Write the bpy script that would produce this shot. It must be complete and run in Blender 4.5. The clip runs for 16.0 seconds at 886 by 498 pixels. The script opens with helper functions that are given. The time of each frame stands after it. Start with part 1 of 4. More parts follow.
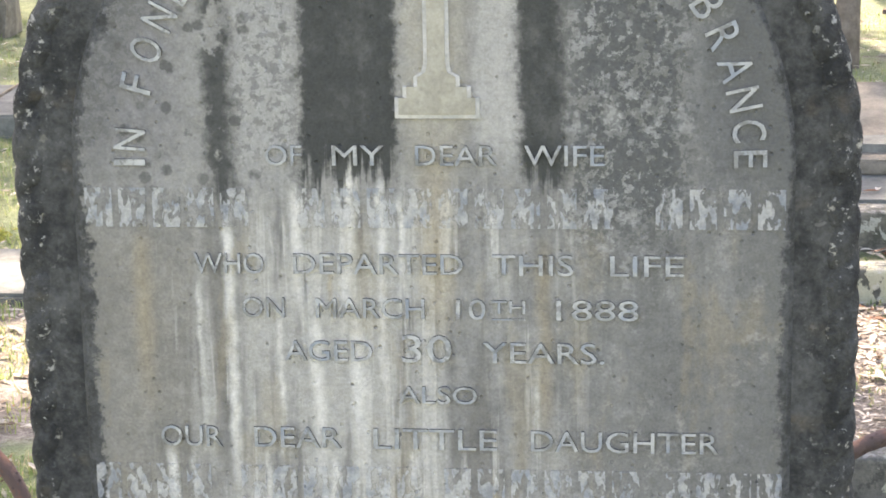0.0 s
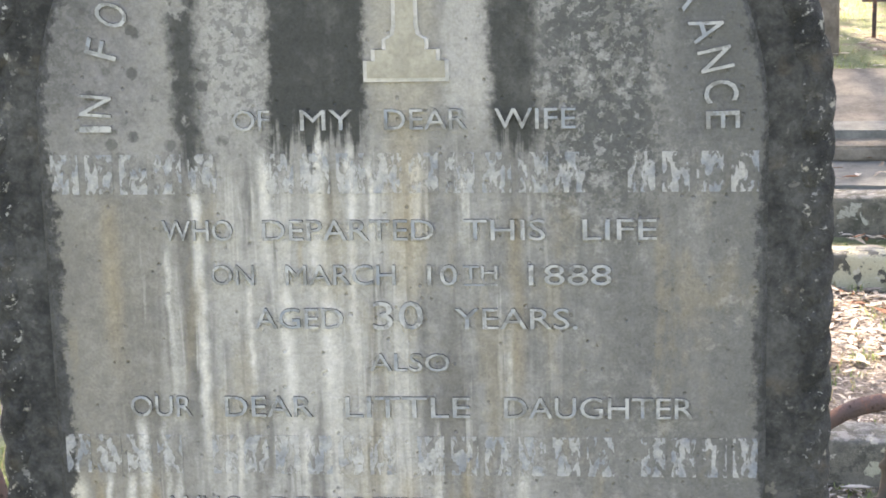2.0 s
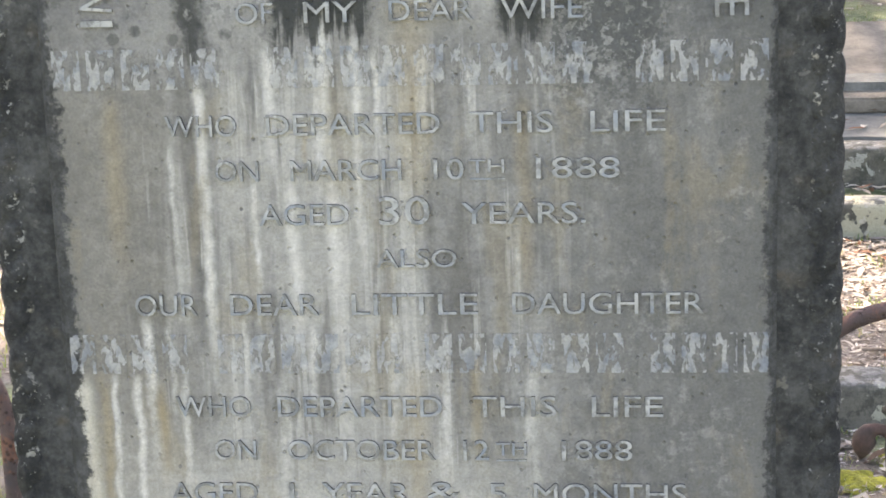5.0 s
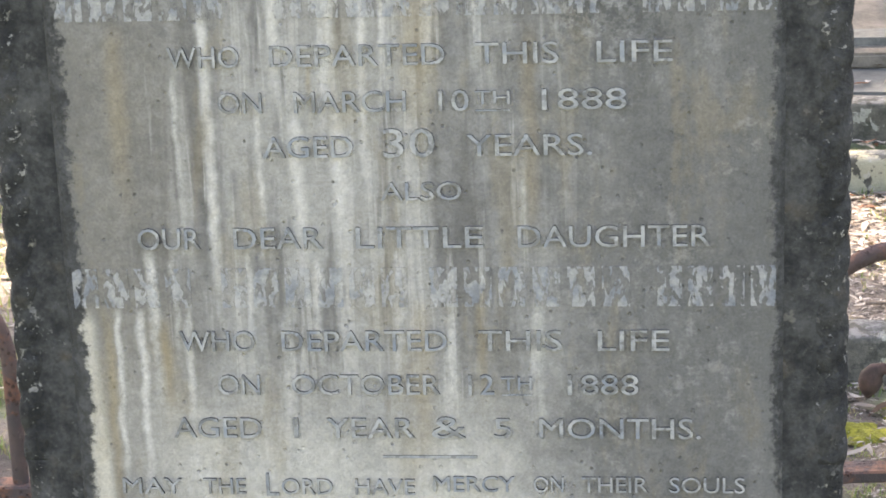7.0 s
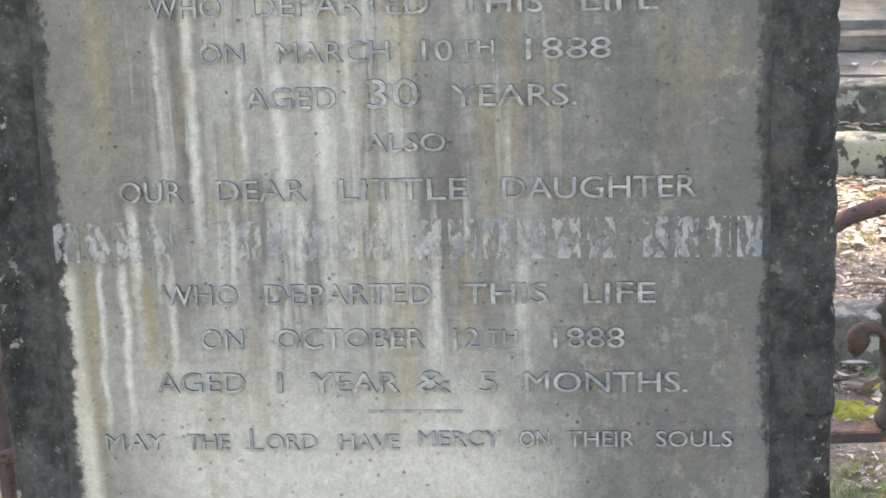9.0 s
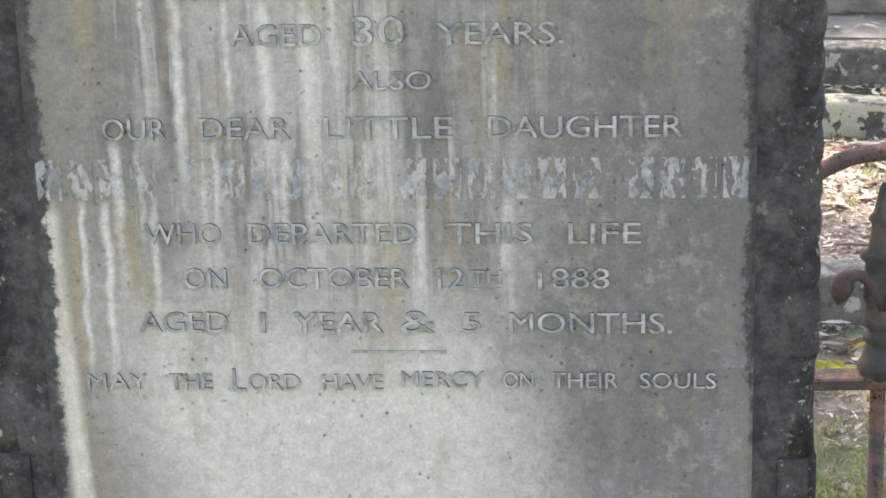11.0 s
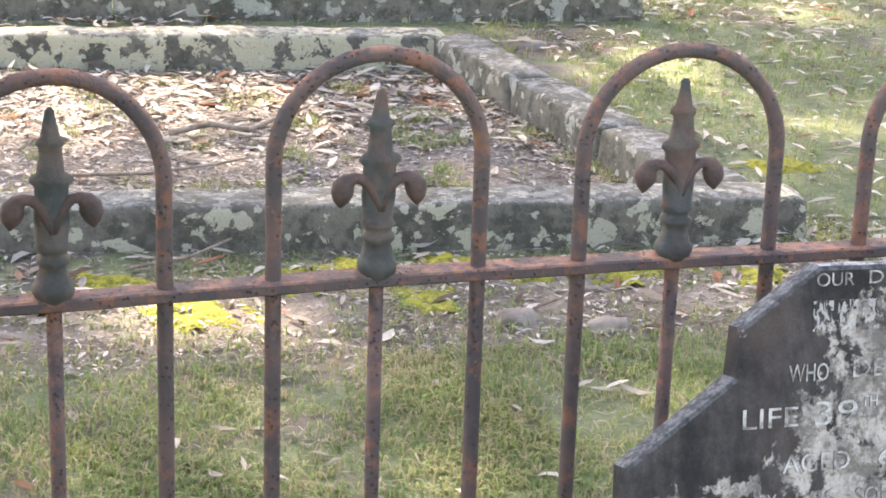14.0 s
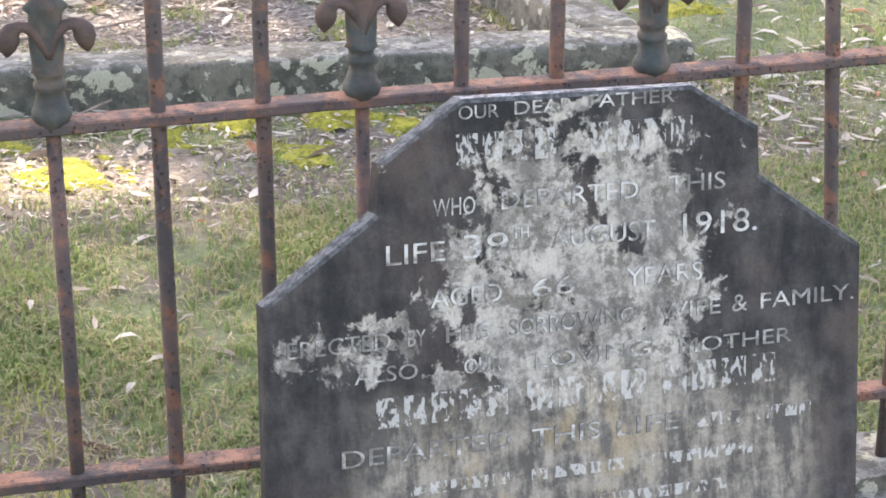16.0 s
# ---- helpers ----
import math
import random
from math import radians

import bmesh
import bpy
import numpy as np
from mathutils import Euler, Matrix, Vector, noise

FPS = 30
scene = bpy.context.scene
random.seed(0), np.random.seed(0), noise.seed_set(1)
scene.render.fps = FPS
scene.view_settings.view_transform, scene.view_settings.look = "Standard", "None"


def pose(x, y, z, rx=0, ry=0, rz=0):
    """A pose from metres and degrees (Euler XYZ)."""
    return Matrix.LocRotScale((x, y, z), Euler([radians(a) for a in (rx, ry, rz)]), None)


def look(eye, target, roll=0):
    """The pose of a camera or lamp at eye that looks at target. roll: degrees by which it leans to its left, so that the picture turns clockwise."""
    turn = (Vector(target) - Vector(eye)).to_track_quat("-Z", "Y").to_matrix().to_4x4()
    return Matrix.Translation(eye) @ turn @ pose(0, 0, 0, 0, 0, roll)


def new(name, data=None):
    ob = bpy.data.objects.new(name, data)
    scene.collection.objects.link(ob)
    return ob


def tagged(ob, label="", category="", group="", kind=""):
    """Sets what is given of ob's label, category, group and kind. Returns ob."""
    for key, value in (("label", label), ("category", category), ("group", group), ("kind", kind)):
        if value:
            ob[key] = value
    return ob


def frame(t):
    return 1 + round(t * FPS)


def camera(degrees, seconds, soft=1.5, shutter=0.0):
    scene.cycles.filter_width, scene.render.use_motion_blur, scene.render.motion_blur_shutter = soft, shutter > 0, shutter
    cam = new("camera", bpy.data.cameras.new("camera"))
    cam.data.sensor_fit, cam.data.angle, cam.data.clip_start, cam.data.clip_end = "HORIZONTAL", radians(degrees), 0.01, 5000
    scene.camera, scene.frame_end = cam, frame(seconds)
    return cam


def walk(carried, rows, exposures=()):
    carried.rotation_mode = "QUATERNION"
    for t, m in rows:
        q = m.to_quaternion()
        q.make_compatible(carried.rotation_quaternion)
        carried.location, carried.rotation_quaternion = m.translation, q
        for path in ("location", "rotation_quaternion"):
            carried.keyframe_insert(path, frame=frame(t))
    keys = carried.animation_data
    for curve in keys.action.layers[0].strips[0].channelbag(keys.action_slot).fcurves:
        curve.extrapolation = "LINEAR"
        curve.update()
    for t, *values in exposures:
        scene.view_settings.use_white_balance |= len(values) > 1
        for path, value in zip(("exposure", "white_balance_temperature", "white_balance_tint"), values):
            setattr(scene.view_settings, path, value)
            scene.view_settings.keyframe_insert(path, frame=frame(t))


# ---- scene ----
cam = camera(24.04, 16.0, soft=1.75)
PATH = [
    (0, pose(0.1751, -1.4629, 1.8624, 76.720, 1.063, 6.154)),
    (0.5, pose(0.1791, -1.4598, 1.8508, 77.070, 1.225, 6.070)),
    (1, pose(0.1802, -1.4559, 1.8395, 77.148, 1.310, 5.926)),
    (1.5, pose(0.1803, -1.4503, 1.8414, 76.683, 1.431, 5.604)),
    (2, pose(0.1821, -1.4516, 1.8374, 76.573, 1.477, 5.570)),
    (2.5, pose(0.1808, -1.4484, 1.8381, 76.093, 1.751, 5.263)),
    (3, pose(0.1863, -1.4453, 1.8218, 75.885, 1.911, 5.277)),
    (3.5, pose(0.1794, -1.4503, 1.8115, 75.866, 1.971, 5.185)),
    (4, pose(0.1801, -1.4487, 1.8031, 75.786, 1.877, 5.422)),
    (6.5, pose(0.1759, -1.4476, 1.7608, 75.184, 1.961, 5.655)),
    (7, pose(0.1758, -1.4418, 1.7595, 74.615, 1.967, 5.656)),
    (7.5, pose(0.1771, -1.4387, 1.7474, 74.574, 1.820, 5.500)),
    (8, pose(0.1756, -1.4371, 1.7449, 74.489, 1.947, 5.217)),
    (8.5, pose(0.1735, -1.4376, 1.7329, 74.584, 2.100, 5.085)),
    (9, pose(0.1771, -1.4377, 1.7290, 74.360, 2.073, 5.286)),
    (9.2, pose(0.1702, -1.4370, 1.7292, 74.054, 1.940, 5.140)),
    (11.5, pose(0.1761, -1.4363, 1.7070, 73.360, 1.293, 4.662)),
    (12, pose(0.1927, -1.4311, 1.7107, 73.316, 0.576, 1.897)),
    (12.2, pose(0.1946, -1.4380, 1.7151, 73.181, -0.050, -0.328)),
    (12.5, pose(0.2117, -1.4384, 1.7100, 73.187, -0.621, -3.592)),
    (12.7, pose(0.2134, -1.4441, 1.7109, 72.914, -0.960, -5.868)),
    (13, pose(0.2252, -1.4467, 1.7083, 72.587, -1.168, -8.611)),
    (13.2, pose(0.2278, -1.4466, 1.7082, 71.688, -1.163, -10.338)),
    (13.5, pose(0.2336, -1.4530, 1.7039, 71.260, -1.574, -12.586)),
    (13.7, pose(0.2379, -1.4469, 1.7075, 71.262, -1.917, -13.976)),
    (14, pose(0.2430, -1.4568, 1.7045, 71.693, -2.096, -15.405)),
    (14.5, pose(0.2534, -1.4611, 1.7035, 71.724, -2.793, -18.084)),
    (14.7, pose(0.2550, -1.4631, 1.7033, 71.205, -2.947, -19.665)),
    (14.9, pose(0.2556, -1.4719, 1.6975, 70.086, -2.806, -20.734)),
    (15, pose(0.2612, -1.4793, 1.6975, 69.287, -2.590, -21.136)),
    (15.2, pose(0.2931, -1.4802, 1.6999, 68.652, -2.134, -21.455)),
    (15.4, pose(0.3489, -1.4969, 1.7005, 68.398, -0.580, -21.326)),
    (15.5, pose(0.3734, -1.5101, 1.7077, 68.063, -0.316, -19.908)),
    (15.6, pose(0.4146, -1.5266, 1.7064, 67.776, -0.132, -17.453)),
    (15.8, pose(0.4909, -1.5387, 1.7017, 67.350, -0.150, -15.919)),
    (16, pose(0.5500, -1.5402, 1.6923, 67.825, -0.222, -15.838)),
]
walk(cam, PATH, [(t, e, 8700, 22) for t, e in ((0, 2.38), (2, 2.36), (4, 2.29), (6.5, 2.2), (9, 2.2), (12.5, 2.18), (13.5, 2.40), (14.2, 2.50), (15, 2.54), (16, 2.54))])

# ---- light ----
SUN_EL, SUN_AZ = 52.0, 14.0          # degrees; the azimuth is counted from +y towards -x
world = bpy.data.worlds.new("world")
scene.world = world
world.use_nodes = True
wn = world.node_tree
sky = wn.nodes.new("ShaderNodeTexSky")
sky.sky_type = 'NISHITA'
sky.sun_disc = False
sky.sun_elevation = radians(SUN_EL)
sky.sun_rotation = radians(-SUN_AZ)
sky.air_density, sky.dust_density = 1.0, 2.0
wn.nodes["Background"].inputs["Strength"].default_value = 0.15
wn.links.new(sky.outputs["Color"], wn.nodes["Background"].inputs["Color"])
sun = new("sun", bpy.data.lights.new("sun", 'SUN'))
sun.data.energy, sun.data.angle, sun.data.color = 4.4, radians(0.9), (1.0, 0.98, 0.945)
SUN_DIR = Vector((-math.sin(radians(SUN_AZ)) * math.cos(radians(SUN_EL)),
                  math.cos(radians(SUN_AZ)) * math.cos(radians(SUN_EL)), math.sin(radians(SUN_EL))))
sun.matrix_world = look(SUN_DIR * 30, (0, 0, 0))


# ---- node helpers ----
class Val:
    """A shader socket with arithmetic."""

    def __init__(self, tree, sock):
        self.tree, self.sock = tree, sock

    def op(self, kind, *others):
        n = self.tree.nodes.new("ShaderNodeMath")
        n.operation = kind
        for i, o in enumerate((self, *others)):
            if isinstance(o, Val):
                self.tree.links.new(o.sock, n.inputs[i])
            else:
                n.inputs[i].default_value = o
        return Val(self.tree, n.outputs[0])

    def __add__(self, o): return self.op('ADD', o)
    def __sub__(self, o): return self.op('SUBTRACT', o)
    def __mul__(self, o): return self.op('MULTIPLY', o)
    def __radd__(self, o): return self.op('ADD', o)
    def __rmul__(self, o): return self.op('MULTIPLY', o)
    def __rsub__(self, o): return (self * -1.0) + o
    def abs(self): return self.op('ABSOLUTE')
    def clamp(self): return self.op('MAXIMUM', 0.0).op('MINIMUM', 1.0)
    def max(self, o): return self.op('MAXIMUM', o)
    def min(self, o): return self.op('MINIMUM', o)

    def step(self, lo, hi):
        n = self.tree.nodes.new("ShaderNodeMapRange")
        n.interpolation_type = 'SMOOTHSTEP'
        flip = lo > hi
        n.inputs["From Min"].default_value, n.inputs["From Max"].default_value = (hi, lo) if flip else (lo, hi)
        n.inputs["To Min"].default_value, n.inputs["To Max"].default_value = (1, 0) if flip else (0, 1)
        self.tree.links.new(self.sock, n.inputs["Value"])
        return Val(self.tree, n.outputs["Result"])

    def inside(self, lo, hi, soft):
        return self.step(lo - soft, lo + soft) * self.step(hi + soft, hi - soft)


class Mat:
    """A node material under construction, in world coordinates."""

    def __init__(self, name):
        self.mat = bpy.data.materials.new(name)
        self.mat.use_nodes = True
        self.tree = self.mat.node_tree
        self.bsdf = self.tree.nodes["Principled BSDF"]
        geo = self.tree.nodes.new("ShaderNodeNewGeometry")
        self.pos = geo.outputs["Position"]
        self.island = Val(self.tree, geo.outputs["Random Per Island"])
        self.normal = geo.outputs["Normal"]
        sep = self.tree.nodes.new("ShaderNodeSeparateXYZ")
        self.tree.links.new(self.pos, sep.inputs[0])
        self.x, self.y, self.z = (Val(self.tree, sep.outputs[i]) for i in range(3))
        sepn = self.tree.nodes.new("ShaderNodeSeparateXYZ")
        self.tree.links.new(self.normal, sepn.inputs[0])
        self.up = Val(self.tree, sepn.outputs[2])
        self.front = Val(self.tree, sepn.outputs[1]).abs()

    def vec(self, sx=1, sy=1, sz=1, off=0):
        n = self.tree.nodes.new("ShaderNodeMapping")
        n.inputs["Scale"].default_value = (sx, sy, sz)
        n.inputs["Location"].default_value = (off, off * 0.7, off * 1.3)
        self.tree.links.new(self.pos, n.inputs["Vector"])
        return n.outputs["Vector"]

    def noise(self, scale, detail=3.0, rough=0.55, stretch=(1, 1, 1), off=0, warp=0.0):
        n = self.tree.nodes.new("ShaderNodeTexNoise")
        n.inputs["Scale"].default_value = scale
        n.inputs["Detail"].default_value = detail
        n.inputs["Roughness"].default_value = rough
        n.inputs["Distortion"].default_value = warp
        self.tree.links.new(self.vec(*stretch, off), n.inputs["Vector"])
        return Val(self.tree, n.outputs["Fac"])

    def cells(self, scale, feature='F1', stretch=(1, 1, 1), off=0):
        n = self.tree.nodes.new("ShaderNodeTexVoronoi")
        n.feature = feature
        n.inputs["Scale"].default_value = scale
        self.tree.links.new(self.vec(*stretch, off), n.inputs["Vector"])
        return Val(self.tree, n.outputs["Distance"])

    def chance(self):
        n = self.tree.nodes.new("ShaderNodeObjectInfo")
        return Val(self.tree, n.outputs["Random"])

    def mix(self, a, b, fac):
        n = self.tree.nodes.new("ShaderNodeMix")
        n.data_type = 'RGBA'
        for sock, v in ((n.inputs[6], a), (n.inputs[7], b)):
            if isinstance(v, tuple):
                sock.default_value = (*v, 1)
            else:
                self.tree.links.new(v, sock)
        if isinstance(fac, Val):
            self.tree.links.new(fac.sock, n.inputs[0])
        else:
            n.inputs[0].default_value = fac
        return n.outputs[2]

    def times(self, a, val):
        n = self.tree.nodes.new("ShaderNodeVectorMath")
        n.operation = 'SCALE'
        self.tree.links.new(a, n.inputs[0])
        self.tree.links.new(val.sock, n.inputs["Scale"])
        return n.outputs[0]

    def thin(self, mat, colour, share):
        """Lets part of the light through a leaf or blade."""
        t = self.tree
        tr, mx = t.nodes.new("ShaderNodeBsdfTranslucent"), t.nodes.new("ShaderNodeMixShader")
        t.links.new(colour, tr.inputs["Color"])
        mx.inputs[0].default_value = share
        t.links.new(self.bsdf.outputs[0], mx.inputs[1])
        t.links.new(tr.outputs[0], mx.inputs[2])
        t.links.new(mx.outputs[0], t.nodes["Material Output"].inputs["Surface"])
        return mat

    def done(self, colour, rough=0.85, bump=None, depth=0.002, metal=0.0, spec=0.3):
        t, b = self.tree, self.bsdf
        if isinstance(colour, tuple):
            b.inputs["Base Color"].default_value = (*colour, 1)
        else:
            t.links.new(colour, b.inputs["Base Color"])
        if isinstance(rough, Val):
            t.links.new(rough.sock, b.inputs["Roughness"])
        else:
            b.inputs["Roughness"].default_value = rough
        if isinstance(metal, Val):
            t.links.new(metal.sock, b.inputs["Metallic"])
        else:
            b.inputs["Metallic"].default_value = metal
        b.inputs["Specular IOR Level"].default_value = spec
        if bump is not None:
            n = t.nodes.new("ShaderNodeBump")
            n.inputs["Strength"].default_value = 1.0
            n.inputs["Distance"].default_value = depth
            t.links.new(bump.sock, n.inputs["Height"])
            t.links.new(n.outputs["Normal"], b.inputs["Normal"])
        return self.mat


# ---- materials ----
def make_face_stone(name, filled=0.0):
    """Weathered pale headstone face: dark crown bands, white and ochre runs, speckled shoulders, black edge; filled: remains of lead on it."""
    m = Mat(name)
    wob = (m.noise(9, 2, off=3) - 0.5) * 0.012 + (m.noise(60, 3, off=8) - 0.5) * 0.010
    lace = (m.noise(150, 4, 0.7, off=91) - 0.5) * 0.016
    x, z = m.x + wob + lace, m.z + (m.noise(40, 3, off=5) - 0.5) * 0.02
    grain = m.noise(420, 4, 0.7)
    blotch = m.noise(16, 4, 0.6, off=1)
    broad = m.noise(5, 3, 0.55, off=95)
    mott = m.noise(105, 6, 0.80, off=44)
    columns = m.noise(1, 4, 0.6, stretch=(34, 1, 3.2), off=11, warp=0.35)
    thin = m.noise(1, 3, 0.6, stretch=(110, 1, 5.0), off=21, warp=0.3)
    speck = m.noise(185, 4, 0.62, off=31)
    crust = m.noise(75, 5, 0.75, off=29)
    col = m.mix((0.185, 0.184, 0.179), (0.298, 0.295, 0.284), (blotch * 0.45 + broad * 0.25 + crust * 0.3).step(0.38, 0.62))
    # brownish left margin, cool grey right third
    col = m.mix(col, (0.232, 0.217, 0.188), m.x.step(-0.13, -0.20) * m.z.step(1.56, 1.50) * (blotch * 0.7 + 0.2))
    col = m.mix(col, (0.152, 0.154, 0.150), (m.x + (broad - 0.5) * 0.12).step(0.06, 0.17) * (crust * 0.5 + columns * 0.5).step(0.28, 0.58) * 0.85)
    # washed clean below, paler towards the foot
    clean = (m.x + (m.z - 1.2) * 0.25).inside(-0.215, 0.085, 0.06) * (z + (columns - 0.5) * 0.16).step(1.33, 1.14)
    col = m.mix(col, (0.60, 0.585, 0.54), clean * (blotch * 0.5 + 0.60))
    # streaked middle: soft pale columns between dull ones
    mid = m.x.inside(-0.19, 0.10, 0.05) * m.z.inside(1.24, 1.55, 0.05)
    col = m.mix(col, (0.40, 0.392, 0.37), mid * (columns + m.x.inside(-0.11, 0.0, 0.05) * 0.12).step(0.47, 0.62) * 0.85)
    col = m.mix(col, (0.150, 0.144, 0.134), mid * columns.step(0.47, 0.36) * 0.55)
    col = m.mix(col, (0.52, 0.51, 0.485), mid * (thin + m.x.inside(-0.12, 0.0, 0.06) * 0.06).step(0.56, 0.66) * 0.60)
    # chalky runs that start under the letters: x, top, foot, half width, strength
    sway = m.x + (m.noise(1, 3, 0.55, stretch=(10, 1, 24), off=17) - 0.5) * 0.009 + (m.noise(1, 2, 0.5, stretch=(60, 1, 70), off=18) - 0.5) * 0.005
    fray = m.noise(1, 4, 0.65, stretch=(140, 1, 26), off=37) * 0.7 + mott * 0.55
    upper = [(-0.148, 1.535, 1.34, 0.0060, 1.0), (-0.172, 1.49, 1.37, 0.003, 0.5), (-0.112, 1.475, 1.36, 0.003, 0.6), (-0.097, 1.56, 1.49, 0.007, 0.9),
             (-0.084, 1.46, 1.35, 0.007, 0.9), (-0.059, 1.585, 1.47, 0.009, 1.0), (-0.054, 1.46, 1.36, 0.007, 0.95), (-0.034, 1.565, 1.42, 0.0045, 0.8),
             (-0.020, 1.555, 1.48, 0.0035, 0.7), (0.012, 1.555, 1.48, 0.006, 0.6), (0.046, 1.55, 1.50, 0.005, 0.5), (0.077, 1.43, 1.37, 0.004, 0.4)]
    lower = [(-0.197, 1.36, 1.27, 0.0055, 0.7), (-0.180, 1.355, 1.29, 0.003, 0.5), (-0.124, 1.36, 1.29, 0.0035, 0.6), (-0.074, 1.36, 1.28, 0.005, 0.6),
             (-0.014, 1.36, 1.26, 0.006, 0.5), (0.022, 1.315, 1.20, 0.008, 0.5), (-0.226, 1.315, 1.19, 0.0035, 0.7), (-0.208, 1.315, 1.18, 0.0045, 0.75),
             (-0.172, 1.315, 1.20, 0.004, 0.6), (-0.098, 1.315, 1.22, 0.006, 0.5), (0.088, 1.32, 1.24, 0.006, 0.5)]
    for rx, zt, zb, rw, k in upper + lower:
        run = sway.inside(rx - rw * 0.6, rx + rw * 0.6, rw * 0.55) * m.z.step(zt + 0.008, zt - 0.012) * m.z.step(zb - 0.05, zb + 0.05)
        col = m.mix(col, (0.60, 0.59, 0.56), run * (fray * k).step(0.12, 0.50) * 0.95)
    # one broad cream run from the lower left letters
    lean = m.x - (1.31 - m.z) * 0.045 + wob * 0.3
    col = m.mix(col, (0.68, 0.645, 0.56), lean.inside(-0.259, -0.244, 0.005) * m.z.step(1.322, 1.300) * (fray * 0.5 + 0.60).clamp())
    col = m.mix(col, (0.30, 0.255, 0.175), (m.noise(1, 4, 0.6, stretch=(26, 1, 7), off=61, warp=0.4) + (crust - 0.5) * 0.3).step(0.55, 0.68) * m.z.step(1.56, 1.52) * 0.35)
    # ochre runs
    for rx, zt, zb, rw, k in ((-0.214, 1.525, 1.41, 0.010, 0.40), (-0.190, 1.305, 1.25, 0.006, 0.7), (-0.071, 1.50, 1.48, 0.003, 0.8), (0.001, 1.32, 1.20, 0.011, 0.45),
                              (0.046, 1.335, 1.26, 0.006, 0.5), (0.084, 1.52, 1.38, 0.008, 0.40), (-0.233, 1.31, 1.16, 0.005, 0.5), (0.006, 1.60, 1.48, 0.018, 0.45)):
        run = sway.inside(rx - rw * 0.6, rx + rw * 0.6, rw * 0.6) * m.z.step(zt + 0.010, zt - 0.015) * m.z.step(zb - 0.04, zb + 0.04)
        col = m.mix(col, (0.38, 0.29, 0.155), run * (fray * 0.5 + 0.4) * k)
    # pale column on both sides of the relief, pale strip with spots beside the dark band
    high = m.z.step(1.55, 1.61)
    col = m.mix(col, (0.38, 0.36, 0.315), m.x.inside(-0.016, 0.030, 0.010) * high * 0.75)
    col = m.mix(col, (0.44, 0.432, 0.415), x.inside(0.036, 0.066, 0.008) * high * (columns * 0.5 + 0.5))
    col = m.mix(col, (0.36, 0.357, 0.348), x.inside(-0.138, -0.096, 0.008) * m.z.step(1.535, 1.59) * 0.75)
    # shoulders: lilac grey on the one, dense fine growth on the other
    col = m.mix(col, (0.205, 0.203, 0.208), m.x.step(-0.16, -0.20) * high * 0.75)
    near = m.x.inside(-0.142, -0.092, 0.012) * m.z.step(1.54, 1.60) * 0.5
    near = near.max(m.x.inside(0.100, 0.190, 0.02) * m.z.step(1.47, 1.57)).max(m.x.step(-0.16, -0.24) * m.z.step(1.54, 1.64) * 0.45)
    col = m.mix(col, (0.33, 0.335, 0.335), m.x.inside(0.100, 0.185, 0.02) * (m.z + (crust - 0.5) * 0.12).step(1.48, 1.54) * crust.step(0.45, 0.58) * 0.6)
    sp = (speck + near * 0.13 + (blotch - 0.5) * 0.20).step(0.555, 0.63)
    col = m.mix(col, (0.092, 0.097, 0.098), sp * (near * 0.85 + 0.04))
    col = m.mix(col, (0.125, 0.130, 0.134), (m.x + (broad - 0.5) * 0.08).step(0.175, 0.215) * m.z.step(1.50, 1.60) * blotch.step(0.25, 0.55) * 0.8)
    spot = (m.cells(64, off=43) + (m.noise(200, 3, 0.7, off=47) - 0.5) * 0.4).step(0.34, 0.22) * m.noise(30, 3, 0.6, off=49).step(0.42, 0.52)
    col = m.mix(col, (0.095, 0.097, 0.096), spot * m.x.inside(-0.24, -0.09, 0.02) * m.z.step(1.53, 1.58) * 0.8)
    # coarse pale crust on the outer right
    side = m.x.step(0.04, 0.15)
    patchy = crust + (m.noise(14, 3, off=39) - 0.5) * 0.5
    col = m.mix(col, (0.36, 0.36, 0.345), patchy.step(0.54, 0.68) * side * 0.40)
    col = m.mix(col, (0.120, 0.122, 0.122), patchy.step(0.44, 0.34) * side * 0.45)
    # dark crown bands with ragged, dripping lower ends
    drip = (thin - 0.5) * 0.13 + (m.noise(55, 4, 0.7, off=58) - 0.5) * 0.05
    ztop = m.z + drip
    soot = m.mix((0.050, 0.054, 0.053), (0.105, 0.108, 0.104), (m.noise(38, 5, 0.7, off=63) * 0.6 + columns * 0.4).step(0.46, 0.68))
    dark = x.inside(-0.091, -0.022, 0.0035) * ztop.step(1.556, 1.574)
    dark = dark.max(x.inside(0.069, 0.100, 0.0045) * ztop.step(1.560, 1.582))
    dark = dark.max(x.inside(-0.163, -0.143, 0.006) * (m.noise(34, 4, 0.65, off=66) + (m.noise(120, 3, 0.7, off=67) - 0.5) * 0.2).step(0.38, 0.46) * ztop.step(1.545, 1.57) * 0.92)
    col = m.mix(col, soot, dark * 0.95)
    # black edge next to the rope moulding
    arch = (m.z - 1.575).max(0.0)
    rad = (m.x * m.x + arch * arch).op('SQRT')
    edge = rad + m.x.step(0.0, -0.1) * 0.004 - m.z.step(1.50, 1.60) * 0.005 - m.z.step(1.25, 1.12) * m.x.step(0.0, 0.1) * 0.010
    edge = edge + (m.noise(17, 3, 0.6, off=71) - 0.5) * 0.022 + (m.noise(75, 6, 0.78, off=74) - 0.5) * 0.034
